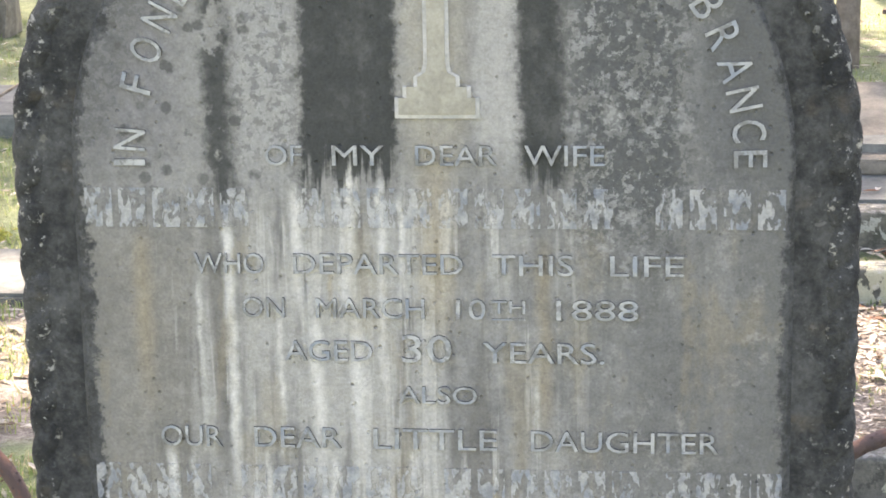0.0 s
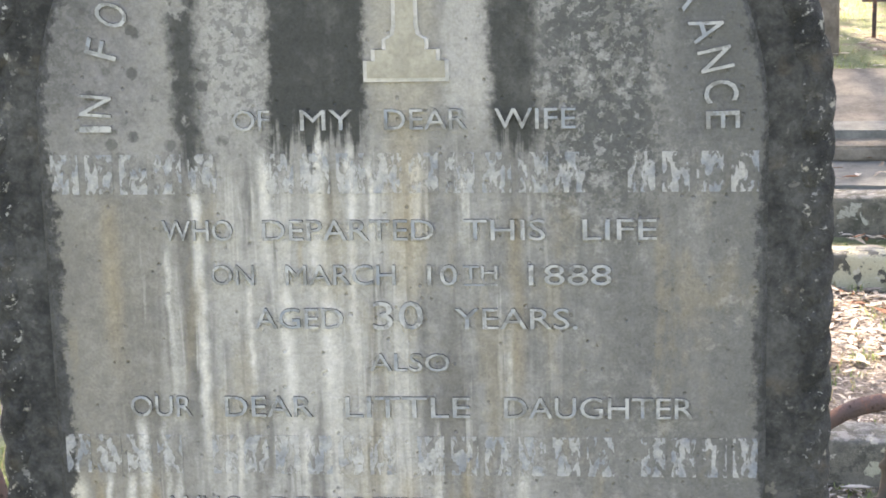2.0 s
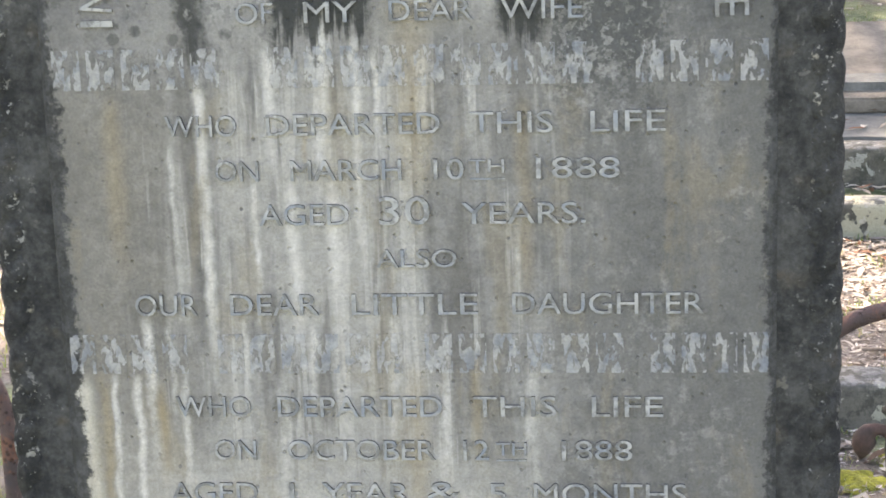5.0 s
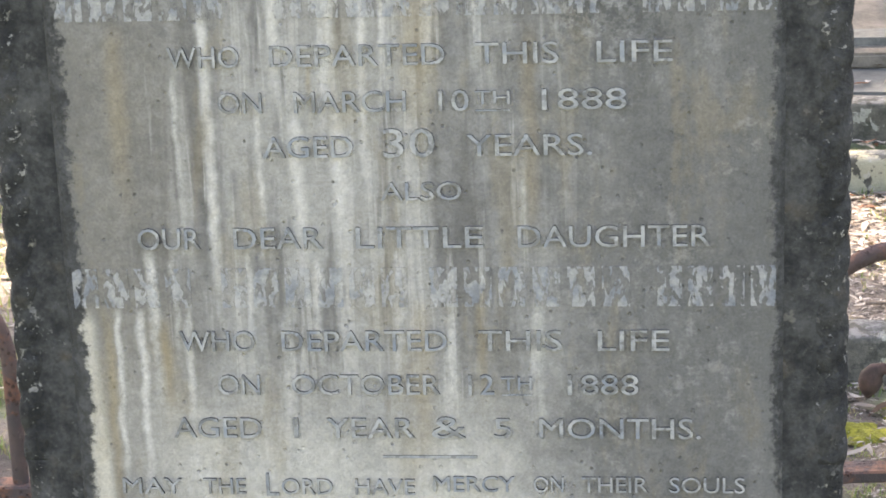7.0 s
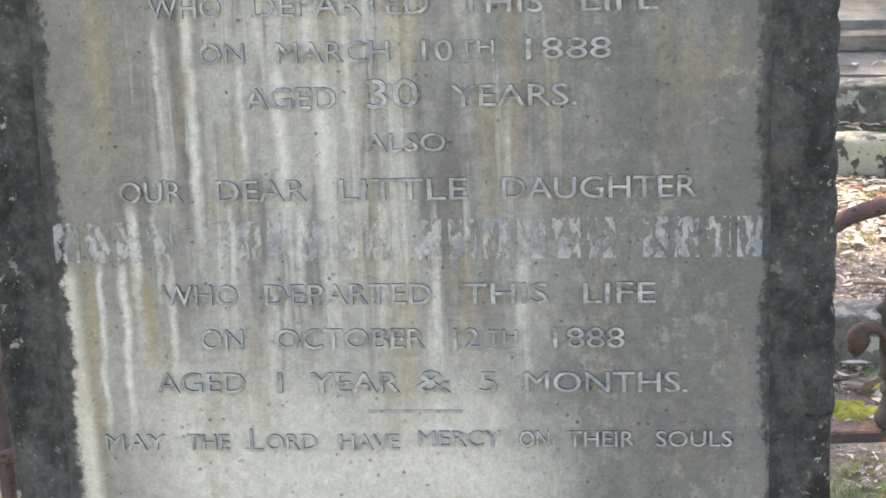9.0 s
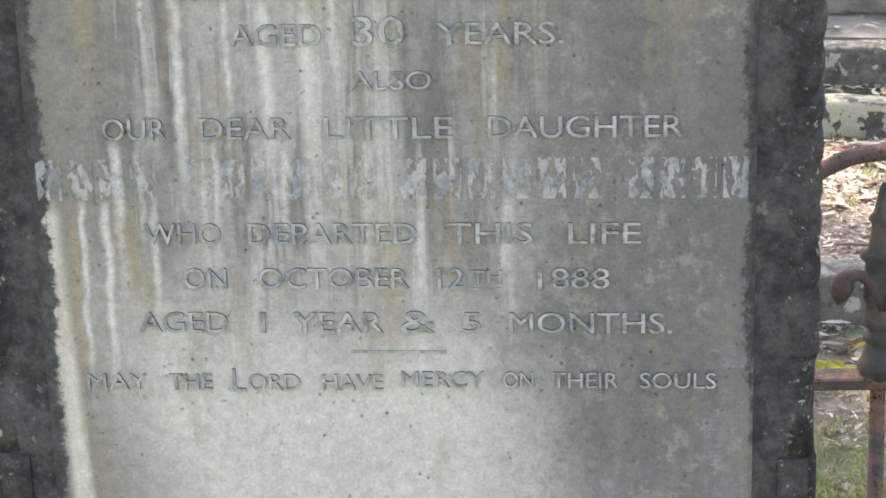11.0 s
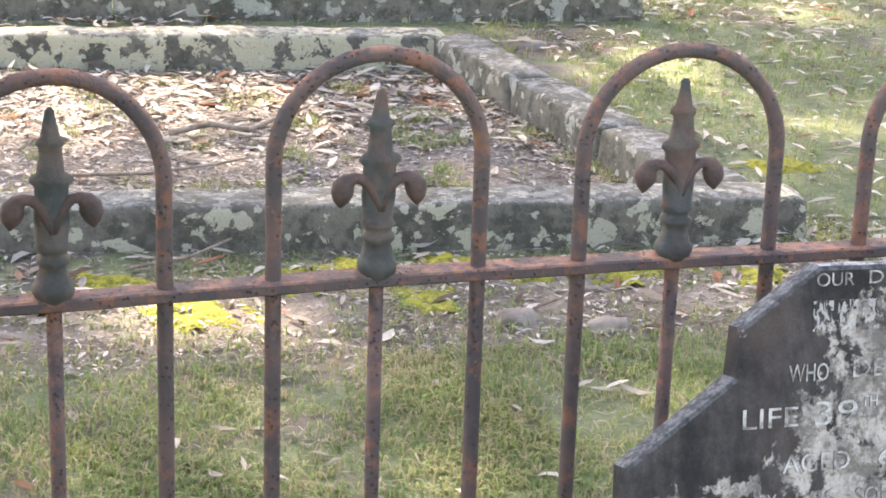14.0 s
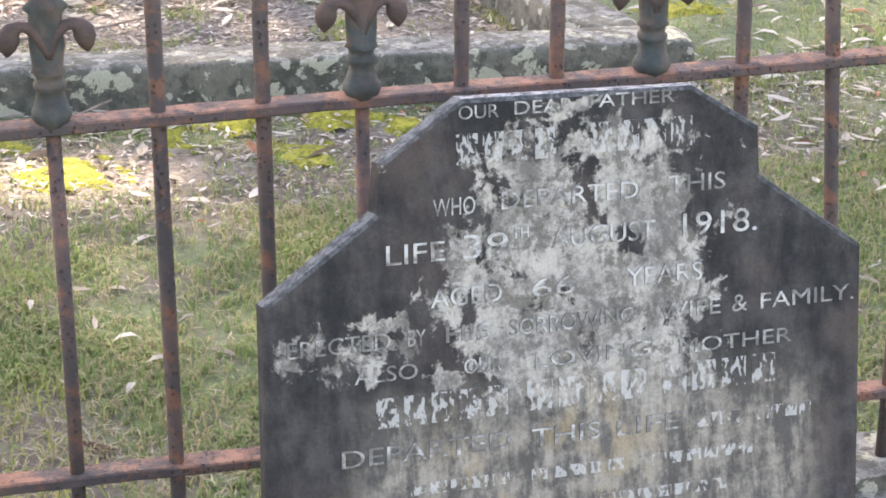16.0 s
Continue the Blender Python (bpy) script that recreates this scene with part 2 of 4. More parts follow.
    col = m.mix(col, (0.105, 0.107, 0.104), (edge + high * 0.018).step(0.236, 0.262) * mott.step(0.40, 0.58) * (high * 0.25 + 0.55))
    col = m.mix(col, m.mix((0.046, 0.048, 0.048), (0.088, 0.092, 0.094), crust.step(0.4, 0.62)), edge.step(0.2530, 0.2585) * 0.96)
    # pits and grain
    pit = m.cells(95, off=9).step(0.16, 0.05)
    col = m.mix(col, (0.10, 0.10, 0.095), pit * m.noise(30, 2, off=81).step(0.5, 0.62) * 0.6)
    if filled:
        flakes = m.noise(1, 3, 0.55, stretch=(170, 1, 75), off=83, warp=0.4)
        col = m.mix(col, (0.13, 0.134, 0.135), flakes.inside(0.455, 0.49, 0.015) * filled * 0.6)
        col = m.mix(col, m.mix((0.25, 0.285, 0.33), (0.47, 0.475, 0.475), m.noise(60, 3, off=86).step(0.35, 0.6)), flakes.step(0.485, 0.53) * filled)
    col = m.times(col, (grain * 0.7 + 0.65) * (mott * 1.2 + 0.40))
    return m.done(col, 0.9, grain * 0.5 + blotch * 0.6 + mott * 0.8 + pit * -0.7, 0.0016)


def make_rope_stone(name, spotted):
    """Black-stained stone; spotted: how much pale lichen has settled on it."""
    m = Mat(name)
    big = m.noise(18, 4, 0.65)
    mid = m.noise(70, 5, 0.75, off=17)
    col = m.mix((0.032, 0.034, 0.035), (0.100, 0.103, 0.102), (big * 0.5 + mid * 0.5).step(0.38, 0.66))
    col = m.mix(col, (0.12, 0.098, 0.072), m.noise(25, 3, off=4).step(0.58, 0.72) * 0.5)
    spots = m.noise(95, 4, 0.68, off=7).step(0.58, 0.65) * m.noise(16, 2, off=9).step(0.42, 0.58)
    col = m.mix(col, (0.42, 0.42, 0.395), spots * 0.8 * spotted)
    col = m.mix(col, (0.42, 0.40, 0.34), m.noise(34, 4, 0.6, off=5).step(0.66, 0.70) * mid.step(0.35, 0.55) * 0.8 * spotted)
    col = m.mix(col, (0.40, 0.41, 0.41), m.noise(230, 3, 0.6, off=53).step(0.65, 0.71) * 0.55 * spotted)
    grain = m.noise(300, 4, 0.75)
    return m.done(m.times(col, grain * 0.9 + 0.55), 0.95, grain * 0.4 + mid * 1.2 + big, 0.001 + 0.004 * spotted, spec=0.15)


def make_lead():
    m = Mat("worn_lead_lettering")
    wear = m.noise(70, 3, 0.65, off=3)
    blue = m.noise(30, 3, off=13)
    col = m.mix((0.27, 0.285, 0.295), (0.46, 0.468, 0.470), wear.step(0.35, 0.7))
    col = m.mix(col, (0.21, 0.255, 0.315), blue.step(0.50, 0.66) * 0.65)
    col = m.mix(col, (0.13, 0.13, 0.125), m.noise(85, 4, 0.7, off=23).step(0.51, 0.60) * 0.6)
    # side walls darkened by facing: painted shade that outlines each letter
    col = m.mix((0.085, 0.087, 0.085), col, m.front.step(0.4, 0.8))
    return m.done(col, 0.6, wear, 0.0008, 0.0, 0.4)


def make_dark_stone(name, filled=0.0):
    """Small headstone: black growth with pale flaking patches, and dull runs below them; filled: remains of white filling."""
    m = Mat(name)
    w = (m.z - 0.973) * 0.985 + (m.x - 1.136) * 0.031
    u = (m.x - 1.136) * 1.027 + w * -0.053
    big = m.noise(13, 4, 0.62, off=2)
    mid = m.noise(34, 4, 0.68, off=12)
    fine = m.noise(110, 5, 0.75, off=8)
    runs = m.noise(1, 4, 0.65, stretch=(70, 70, 6), off=5)
    col = m.mix((0.028, 0.029, 0.031), (0.080, 0.077, 0.077), (m.noise(24, 5, 0.7, off=3) * 0.6 + m.noise(1, 3, 0.6, stretch=(50, 50, 6), off=23) * 0.4).step(0.38, 0.66))
    col = m.mix(col, (0.100, 0.080, 0.074), m.noise(9, 3, off=6).step(0.50, 0.68) * 0.55)
    heart = ((u - 0.005) * (u - 0.005) * 26.0 + (w + 0.030) * (w + 0.030) * 17.0).step(1.15, 0.1)
    left = ((u + 0.215) * (u + 0.215) * 70.0 + (w + 0.045) * (w + 0.045) * 420.0).step(1.0, 0.0) * 0.75
    flake = m.noise(26, 6, 0.68, off=12, warp=0.3)
    field = heart.max(left) * 0.40 + flake * 1.25 + big * 0.45 + (runs - 0.5) * 0.22 - 0.70
    pale = field.step(0.40, 0.49)
    tone = (fine * 0.35 + m.noise(20, 4, 0.62, off=18) * 0.45 + runs * 0.20)
    flaked = m.mix((0.165, 0.158, 0.150), (0.47, 0.448, 0.415), tone.step(0.40, 0.58))
    col = m.mix(col, flaked, pale * 0.92)
    col = m.mix(col, (0.115, 0.108, 0.098), pale * m.noise(46, 5, 0.74, off=33).step(0.50, 0.60) * 0.75)
    low = (w + (runs - 0.5) * 0.05).step(-0.065, -0.14)
    dull = m.mix((0.105, 0.100, 0.094), (0.335, 0.310, 0.270), (runs * 0.45 + m.noise(40, 5, 0.72, off=38) * 0.35 + fine * 0.2).step(0.42, 0.60))
    col = m.mix(col, dull, low * u.inside(-0.21, 0.24, 0.03) * 0.9)
    och = (m.noise(20, 4, 0.65, off=15) * 0.6 + runs * 0.4).step(0.48, 0.62) * u.inside(-0.12, 0.07, 0.05) * w.step(-0.07, -0.14)
    col = m.mix(col, (0.33, 0.25, 0.145), och * 0.6)
    # weathered sloping shoulders tinted with painted bluish sky light, and the pale crusted top
    col = m.mix(col, m.mix((0.060, 0.072, 0.082), (0.17, 0.19, 0.205), fine.step(0.42, 0.60)), m.up.step(0.30, 0.6) * 0.9)
    col = m.mix(col, (0.40, 0.41, 0.42), m.up.step(0.86, 0.96) * m.noise(80, 5, 0.75, off=9).step(0.42, 0.54) * 0.9)
    if filled:
        col = m.mix(col, (0.50, 0.505, 0.50), m.noise(1, 3, 0.55, stretch=(170, 170, 80), off=83, warp=0.4).step(0.50, 0.55) * filled)
    grain = m.noise(380, 4, 0.7)
    return m.done(m.times(col, grain * 0.7 + 0.65), 0.85, grain * 0.4 + mid * 0.8 + fine * 0.5 + pale * -0.25, 0.002, spec=0.14)


def make_white_letter(name, lo, hi):
    m = Mat(name)
    wear = m.noise(80, 3, 0.65, off=3)
    col = m.mix((0.150, 0.146, 0.140), (0.50, 0.505, 0.50), (wear * 0.45 + m.noise(26, 3, off=37) * 0.3 + m.noise(160, 3, 0.7, off=47) * 0.25).step(lo, hi))
    # dark sides put the relief shadow of the letters into the colour
    col = m.mix((0.07, 0.07, 0.068), col, m.front.step(0.5, 0.9))
    return m.done(col, 0.7, wear, 0.0006)


def make_iron():
    m = Mat("rusted_iron")
    big = m.noise(14, 3, 0.6, off=1)
    fine = m.noise(120, 4, 0.7, off=4)
    col = m.mix((0.084, 0.075, 0.078), (0.140, 0.100, 0.094), big.step(0.36, 0.62))
    col = m.mix(col, (0.285, 0.128, 0.080), m.noise(36, 4, 0.7, off=9).step(0.50, 0.66) * 0.65)
    col = m.mix(col, (0.36, 0.190, 0.130), m.noise(30, 5, 0.75, off=29).step(0.44, 0.60) * m.up.step(0.15, 0.9) * 0.75)
    dots = (m.cells(150, off=6) + (m.noise(200, 2, off=16) - 0.5) * 0.3).step(0.30, 0.18) * m.noise(28, 2, off=7).step(0.42, 0.52)
    col = m.mix(col, (0.040, 0.030, 0.028), dots * 0.5)
    col = m.mix(col, (0.28, 0.25, 0.24), fine.step(0.64, 0.72) * 0.35)
    return m.done(col, 0.78, fine * 0.8 + dots * -0.8 + big * 0.4, 0.003, 0.15, 0.35)


def make_cast_iron():
    """Finials: old dull green-black paint over rust."""
    m = Mat("painted_rusty_cast_iron")
    big = m.noise(26, 3, 0.6, off=1)
    fine = m.noise(110, 4, 0.7, off=4)
    col = m.mix((0.058, 0.062, 0.060), (0.112, 0.096, 0.084), big.step(0.40, 0.62))
    col = m.mix(col, (0.048, 0.078, 0.082), m.noise(20, 2, off=12).step(0.48, 0.62) * 0.45)
    col = m.mix(col, (0.165, 0.085, 0.064), m.noise(40, 3, 0.65, off=9).step(0.58, 0.72) * 0.6)
    col = m.mix(col, (0.15, 0.088, 0.074), m.noise(13, 2, off=33).step(0.58, 0.7) * 0.6)
    return m.done(m.times(col, fine * 0.5 + 0.75), 0.75, fine, 0.0018, 0.1, 0.35)


def make_kerb(name, lichen, tint):
    """Old kerb stone: dark olive stain, crisp lichen patches on its faces, chalky grey crust on top."""
    m = Mat(name)
    big = m.noise(5, 4, 0.6, off=2)
    col = m.mix((0.090, 0.092, 0.076), (0.190, 0.182, 0.150), (big * 0.5 + m.noise(26, 5, 0.7, off=36) * 0.5).step(0.38, 0.62))
    col = m.mix(col, (0.060, 0.066, 0.052), m.noise(15, 5, 0.74, off=6).step(0.50, 0.60) * 0.7)
    patch = m.noise(11, 6, 0.66, off=14, warp=0.4) + (m.cells(13, off=4) * -0.22)
    col = m.mix(col, tint, patch.step(lichen, lichen + 0.02) * m.noise(60, 3, 0.6, off=3).step(0.26, 0.42) * 0.92)
    pale = m.cells(17, off=8) + (m.noise(50, 4, 0.7, off=5) - 0.5) * 0.7
    col = m.mix(col, (0.47, 0.46, 0.38), pale.step(0.20, 0.16) * 0.8)
    crust = m.noise(20, 5, 0.72, off=44) + (m.cells(24, off=21) * -0.15)
    col = m.mix(col, (0.28, 0.285, 0.272), m.up.step(0.55, 0.92) * crust.step(0.39, 0.45) * 0.7)
    col = m.mix(col, (0.11, 0.112, 0.10), m.up.step(0.35, 0.80) * m.noise(32, 4, 0.7, off=51).step(0.49, 0.57) * 0.75)
    grain = m.noise(160, 4, 0.7)
    return m.done(m.times(col, grain * 0.6 + 0.7), 0.95, grain * 0.6 + big + patch.step(lichen, lichen + 0.02) * 0.3, 0.006)


def make_ground():
    m = Mat("grassy_soil")
    big = m.noise(0.9, 4, 0.6, off=2)
    mid = m.noise(5, 4, 0.65, off=5)
    soil = m.mix((0.150, 0.130, 0.110), (0.285, 0.258, 0.222), mid.step(0.35, 0.7))
    turf = m.mix((0.118, 0.155, 0.078), (0.215, 0.255, 0.140), m.noise(14, 4, 0.7, off=7).step(0.3, 0.7))
    mulch = m.mix((0.125, 0.108, 0.094), (0.315, 0.288, 0.258), m.noise(45, 4, 0.75, off=9).step(0.3, 0.7))
    plot = (m.y + m.x * 0.095 + (mid - 0.5) * 0.2).inside(3.80, 5.62, 0.06) * (m.x + m.y * 0.16).step(3.10, 3.00)
    bare = (m.y + (mid - 0.5) * 0.5 + (m.noise(1.7, 2, off=31) - 0.5) * 0.6).inside(2.78, 3.35, 0.12)
    lawn = m.y.inside(1.0, 2.75, 0.15)
    grassy = (big * 0.5 + mid * 0.5 + 0.02 - lawn * 0.01 + m.x.step(-1.0, -1.8) * 0.12).step(0.40, 0.52)
    col = m.mix(soil, turf, grassy)
    col = m.mix(col, soil, bare * m.x.step(3.4, 2.4))
    col = m.mix(col, mulch, plot)
    litter = m.noise(38, 4, 0.8, stretch=(1, 1.6, 1), off=15).step(0.56, 0.66)
    col = m.mix(col, (0.36, 0.30, 0.22), litter * (lawn * -0.3 + 0.55))
    col = m.mix(col, (0.035, 0.028, 0.02), m.noise(60, 3, 0.7, off=17).step(0.58, 0.7) * (lawn * -0.4 + 0.6))
    return m.done(col, 0.95, m.noise(50, 4, 0.75, off=9) + mid, 0.02)


def make_leaf_litter():
    m = Mat("dry_leaves")
    r = m.island
    col = m.mix((0.30, 0.262, 0.218), (0.52, 0.48, 0.415), r.step(0.15, 0.6))
    col = m.mix(col, (0.62, 0.58, 0.51), r.step(0.68, 0.80))
    col = m.mix(col, (0.27, 0.125, 0.070), r.step(0.90, 0.93))
    col = m.mix(col, (0.115, 0.076, 0.052), r.step(0.16, 0.04))
    col = m.times(col, m.noise(60, 3) * 0.6 + 0.7)
    return m.thin(m.done(col, 0.7, spec=0.35), col, 0.25)


def make_chips():
    m = Mat("bark_chips")
    r = m.island
    col = m.mix((0.090, 0.074, 0.064), (0.40, 0.362, 0.322), r.step(0.0, 0.75))
    col = m.mix(col, (0.60, 0.56, 0.50), r.step(0.76, 0.94))
    return m.done(col, 0.9)


def make_grass():
    m = Mat("short_grass")
    r = m.island
    patch = m.noise(2.2, 3, 0.6, off=4)
    col = m.mix((0.165, 0.245, 0.092), (0.310, 0.395, 0.155), r.step(0.0, 0.8))
    col = m.mix(col, (0.375, 0.400, 0.125), m.noise(1.6, 3, 0.6, off=24).step(0.52, 0.66) * 0.6)
    col = m.mix(col, (0.39, 0.345, 0.205), (r * 0.75 + patch * 0.75).step(0.74, 0.95))
    return m.thin(m.done(col, 0.6, spec=0.25), col, 0.5)


def make_moss():
    m = Mat("yellow_green_moss")
    n = m.noise(55, 4, 0.7)
    col = m.mix((0.12, 0.125, 0.025), (0.31, 0.31, 0.05), n.step(0.3, 0.65))
    return m.done(col, 0.95, n, 0.012)


def make_plain(name, dark, light, scale, rough=0.9, depth=0.004):
    m = Mat(name)
    n = m.noise(scale, 4, 0.65)
    fine = m.noise(scale * 9, 3, 0.7)
    return m.done(m.times(m.mix(dark, light, n.step(0.3, 0.7)), fine * 0.6 + 0.7), rough, n + fine * 0.4, depth)


M_FACE, M_ROPE, M_LEAD, M_NAME = make_face_stone("weathered_pale_stone"), make_rope_stone("blackened_lichen_stone", 1.0), make_lead(), make_face_stone("worn_lead_filling", 0.68)
M_FADED = make_white_letter("worn_off_lettering", 0.44, 0.62)
M_DARK, M_WHITE_WORN, M_WHITE = make_dark_stone("black_stained_stone"), make_dark_stone("worn_white_filling", 0.7), make_white_letter("chalky_white_lettering", 0.40, 0.58)
M_BAND = make_rope_stone("smooth_blackened_stone", 0.25)
M_IRON, M_CAST = make_iron(), make_cast_iron()
M_BUD = make_plain("rust_brown_cast_iron", (0.058, 0.050, 0.048), (0.118, 0.078, 0.069), 45, 0.78, 0.0015)
M_KERB = make_kerb("grey_lichen_kerb", 0.438, (0.43, 0.43, 0.33))
M_KERB_DARK = make_kerb("dark_flaky_kerb", 0.475, (0.36, 0.37, 0.32))
M_KERB_PALE = make_kerb("pale_lichen_kerb", 0.345, (0.44, 0.43, 0.31))
M_GROUND, M_LEAF, M_CHIP, M_GRASS, M_MOSS = make_ground(), make_leaf_litter(), make_chips(), make_grass(), make_moss()
M_STRAW = make_plain("dry_straw", (0.19, 0.16, 0.105), (0.47, 0.415, 0.30), 25)
M_CONCRETE = make_plain("weathered_concrete", (0.10, 0.108, 0.10), (0.20, 0.208, 0.19), 7)
M_SAND = make_plain("tan_sandstone", (0.15, 0.135, 0.11), (0.27, 0.245, 0.20), 9)
M_CHALK = make_plain("chalky_grey_relief", (0.38, 0.385, 0.38), (0.56, 0.55, 0.53), 40, 0.85, 0.001)
M_TAN = make_plain("tan_grey_relief", (0.30, 0.285, 0.24), (0.44, 0.42, 0.36), 30, 0.88, 0.001)
M_WOOD = make_plain("dry_twig", (0.16, 0.125, 0.095), (0.34, 0.29, 0.24), 30)
M_BARK = make_plain("pinkish_grey_bark", (0.17, 0.14, 0.125), (0.30, 0.26, 0.235), 7)
M_ROCK = make_plain("brown_field_stone", (0.17, 0.15, 0.122), (0.30, 0.268, 0.225), 14)
M_CROWN = make_plain("tree_leaves", (0.035, 0.055, 0.02), (0.08, 0.11, 0.04), 3)


# ---- building helpers ----
def mesh_of(name, verts, faces, material, smooth=False):
    me = bpy.data.meshes.new(name)
    me.from_pydata(verts, [], faces)
    me.materials.append(material)
    if smooth:
        me.polygons.foreach_set("use_smooth", [True] * len(me.polygons))
    me.update()
    return me


def part(name, bm, material, parent=None, label="", smooth=False):
    """Links a bmesh as one mesh object, under a thing or a part when one is given."""
    me = bpy.data.meshes.new(name)
    bm.to_mesh(me)
    bm.free()
    me.materials.append(material)
    if smooth:
        me.polygons.foreach_set("use_smooth", [True] * len(me.polygons))
    ob = new(name, me)
    ob.parent = parent
    return tagged(ob, label)


def child(ob, parent, label=""):
    ob.parent = parent
    return tagged(ob, label)


def thing(name, at, label, category, group="", kind=""):
    ob = new(name)
    ob.location = at
    return tagged(ob, label, category, group, kind)


def prism(outline, y0, y1, bevel=0.0, segs=2):
    """An upright slab whose outline lies in x and z, from y0 (front) to y1."""
    bm = bmesh.new()
    front = [bm.verts.new((x, y0, z)) for x, z in outline]
    f = bm.faces.new(front)
    out = bmesh.ops.extrude_face_region(bm, geom=[f])
    for v in out["geom"]:
        if isinstance(v, bmesh.types.BMVert):
            v.co.y = y1
    bmesh.ops.recalc_face_normals(bm, faces=bm.faces)
    if bevel:
        edges = [e for e in bm.edges if len({round(v.co.y, 5) for v in e.verts}) == 1]
        bmesh.ops.bevel(bm, geom=edges, offset=bevel, segments=segs, affect='EDGES', profile=0.6)
    return bm


def box(x0, x1, y0, y1, z0, z1, bevel=0.0):
    bm = bmesh.new()
    bmesh.ops.create_cube(bm, size=1)
    for v in bm.verts:
        v.co = Vector(((x0 + x1) / 2 + v.co.x * (x1 - x0), (y0 + y1) / 2 + v.co.y * (y1 - y0), (z0 + z1) / 2 + v.co.z * (z1 - z0)))
    if bevel:
        bmesh.ops.bevel(bm, geom=list(bm.edges), offset=bevel, segments=2, affect='EDGES')
    return bm


def tube(points, radius, sides=10, wobble=0.0, seed=0):
    """A round bar through the points; radius is a number or one for each point."""
    rng = random.Random(seed)
    bm = bmesh.new()
    rings = []
    n = len(points)
    pts = [Vector(p) for p in points]
    ref = Vector((0, 1, 0.001))
    for i, p in enumerate(pts):
        d = (pts[min(i + 1, n - 1)] - pts[max(i - 1, 0)]).normalized()
        a = d.cross(ref if abs(d.dot(ref)) < 0.95 else Vector((1, 0, 0))).normalized()
        b = d.cross(a)
        r = radius[i] if isinstance(radius, (list, tuple)) else radius
        r *= 1 + rng.uniform(-wobble, wobble)
        rings.append([bm.verts.new(p + (a * math.cos(k * math.tau / sides) + b * math.sin(k * math.tau / sides)) * r) for k in range(sides)])
    for r0, r1 in zip(rings, rings[1:]):
        for k in range(sides):
            bm.faces.new((r0[k], r0[(k + 1) % sides], r1[(k + 1) % sides], r1[k]))
    bm.faces.new(rings[0][::-1])
    bm.faces.new(rings[-1])
    bmesh.ops.recalc_face_normals(bm, faces=bm.faces)
    return bm


def roughen(bm, amount, scale, seed=0.0):
    for v in bm.verts:
        n = noise.noise_vector(v.co * scale + Vector((seed, seed * 2, -seed)))
        v.co += n * amount
    return bm


def shift(bm, at):
    bmesh.ops.translate(bm, verts=bm.verts, vec=-Vector(at))
    return bm


def word_mesh(text, extrude):
    """The built-in font's outline of a word, as a mesh in x and y."""
    cu = bpy.data.curves.new("word", 'FONT')
    cu.body, cu.extrude, cu.resolution_u = text, extrude, 3
    ob = new("word", cu)
    bpy.context.view_layer.update()
    me = bpy.data.meshes.new_from_object(ob.evaluated_get(bpy.context.evaluated_depsgraph_get()))
    bpy.data.objects.remove(ob)
    bpy.data.curves.remove(cu)
    return me


def lettering(text, x0, x1, z, h, parent, material, frame_m, proud=0.0022):
    """A word between x0 and x1 on a face; frame_m maps (x, up, out) of that face into the thing's space."""
    me = word_mesh(text, 0.05)
    co = np.empty(len(me.vertices) * 3)
    me.vertices.foreach_get("co", co)
    co = co.reshape(-1, 3)
    caps = 0.729 if any(c.isalnum() for c in text) else co[:, 1].max()
    lo, hi = co[:, 0].min(), co[:, 0].max()
    out = np.empty_like(co)
    out[:, 0] = x0 + (co[:, 0] - lo) / (hi - lo) * (x1 - x0)
    out[:, 1] = z + co[:, 1] * h / caps
    out[:, 2] = co[:, 2] / 0.05 * proud
    me.vertices.foreach_set("co", out.ravel())
    me.transform(frame_m)
    me.materials.clear()
    me.materials.append(material)
    me.update()
    return child(new("lettering", me), parent)


def bar_mark(x0, x1, z, h, count, parent, material, frame_m, proud=0.0007):
    """Plain bars in place of a name, one for each of its letters."""
    step = (x1 - x0) / (count - 0.2)
    for i in range(count):
        a, b = x0 + step * i, x0 + step * (i + 0.8)
        verts = [frame_m @ Vector((px, pz, py)) for py in (-0.001, proud) for px, pz in ((a, z), (b, z), (b, z + h), (a, z + h))]
        faces = [(3, 2, 1, 0), (4, 5, 6, 7), (0, 1, 5, 4), (1, 2, 6, 5), (2, 3, 7, 6), (3, 0, 4, 7)]
        child(new("plain_bar", mesh_of("plain_bar", verts, faces, material)), parent)


# ---- ground ----
def ground_height(x, y):
    p = Vector((x, y, 0))
    return 0.022 * noise.noise(p * 0.9) + 0.010 * noise.noise(p * 3.7) + 0.004 * noise.noise(p * 12)


def build_ground():
    xs = [-400, -120, -40, -15, -8] + list(np.arange(-6, 8.01, 0.07)) + [10, 16, 40, 120, 400]
    ys = [-400, -120, -40, -12, -4, -1.5] + list(np.arange(-0.5, 14.01, 0.07)) + [18, 26, 50, 140, 400]
    verts = [(x, y, ground_height(x, y) if -7 < x < 9 and -2 < y < 15 else 0.0) for y in ys for x in xs]
    nx = len(xs)
    faces = [(j * nx + i, j * nx + i + 1, (j + 1) * nx + i + 1, (j + 1) * nx + i) for j in range(len(ys) - 1) for i in range(nx - 1)]
    ob = new("ground", mesh_of("ground", verts, faces, M_GROUND, True))
    tagged(ob, "uneven soil with thin grass, moss and leaf litter", "ground", kind="structure")


build_ground()


# ---- raised plinth that carries the fence and the headstones ----
PLINTH_TOP = 0.56


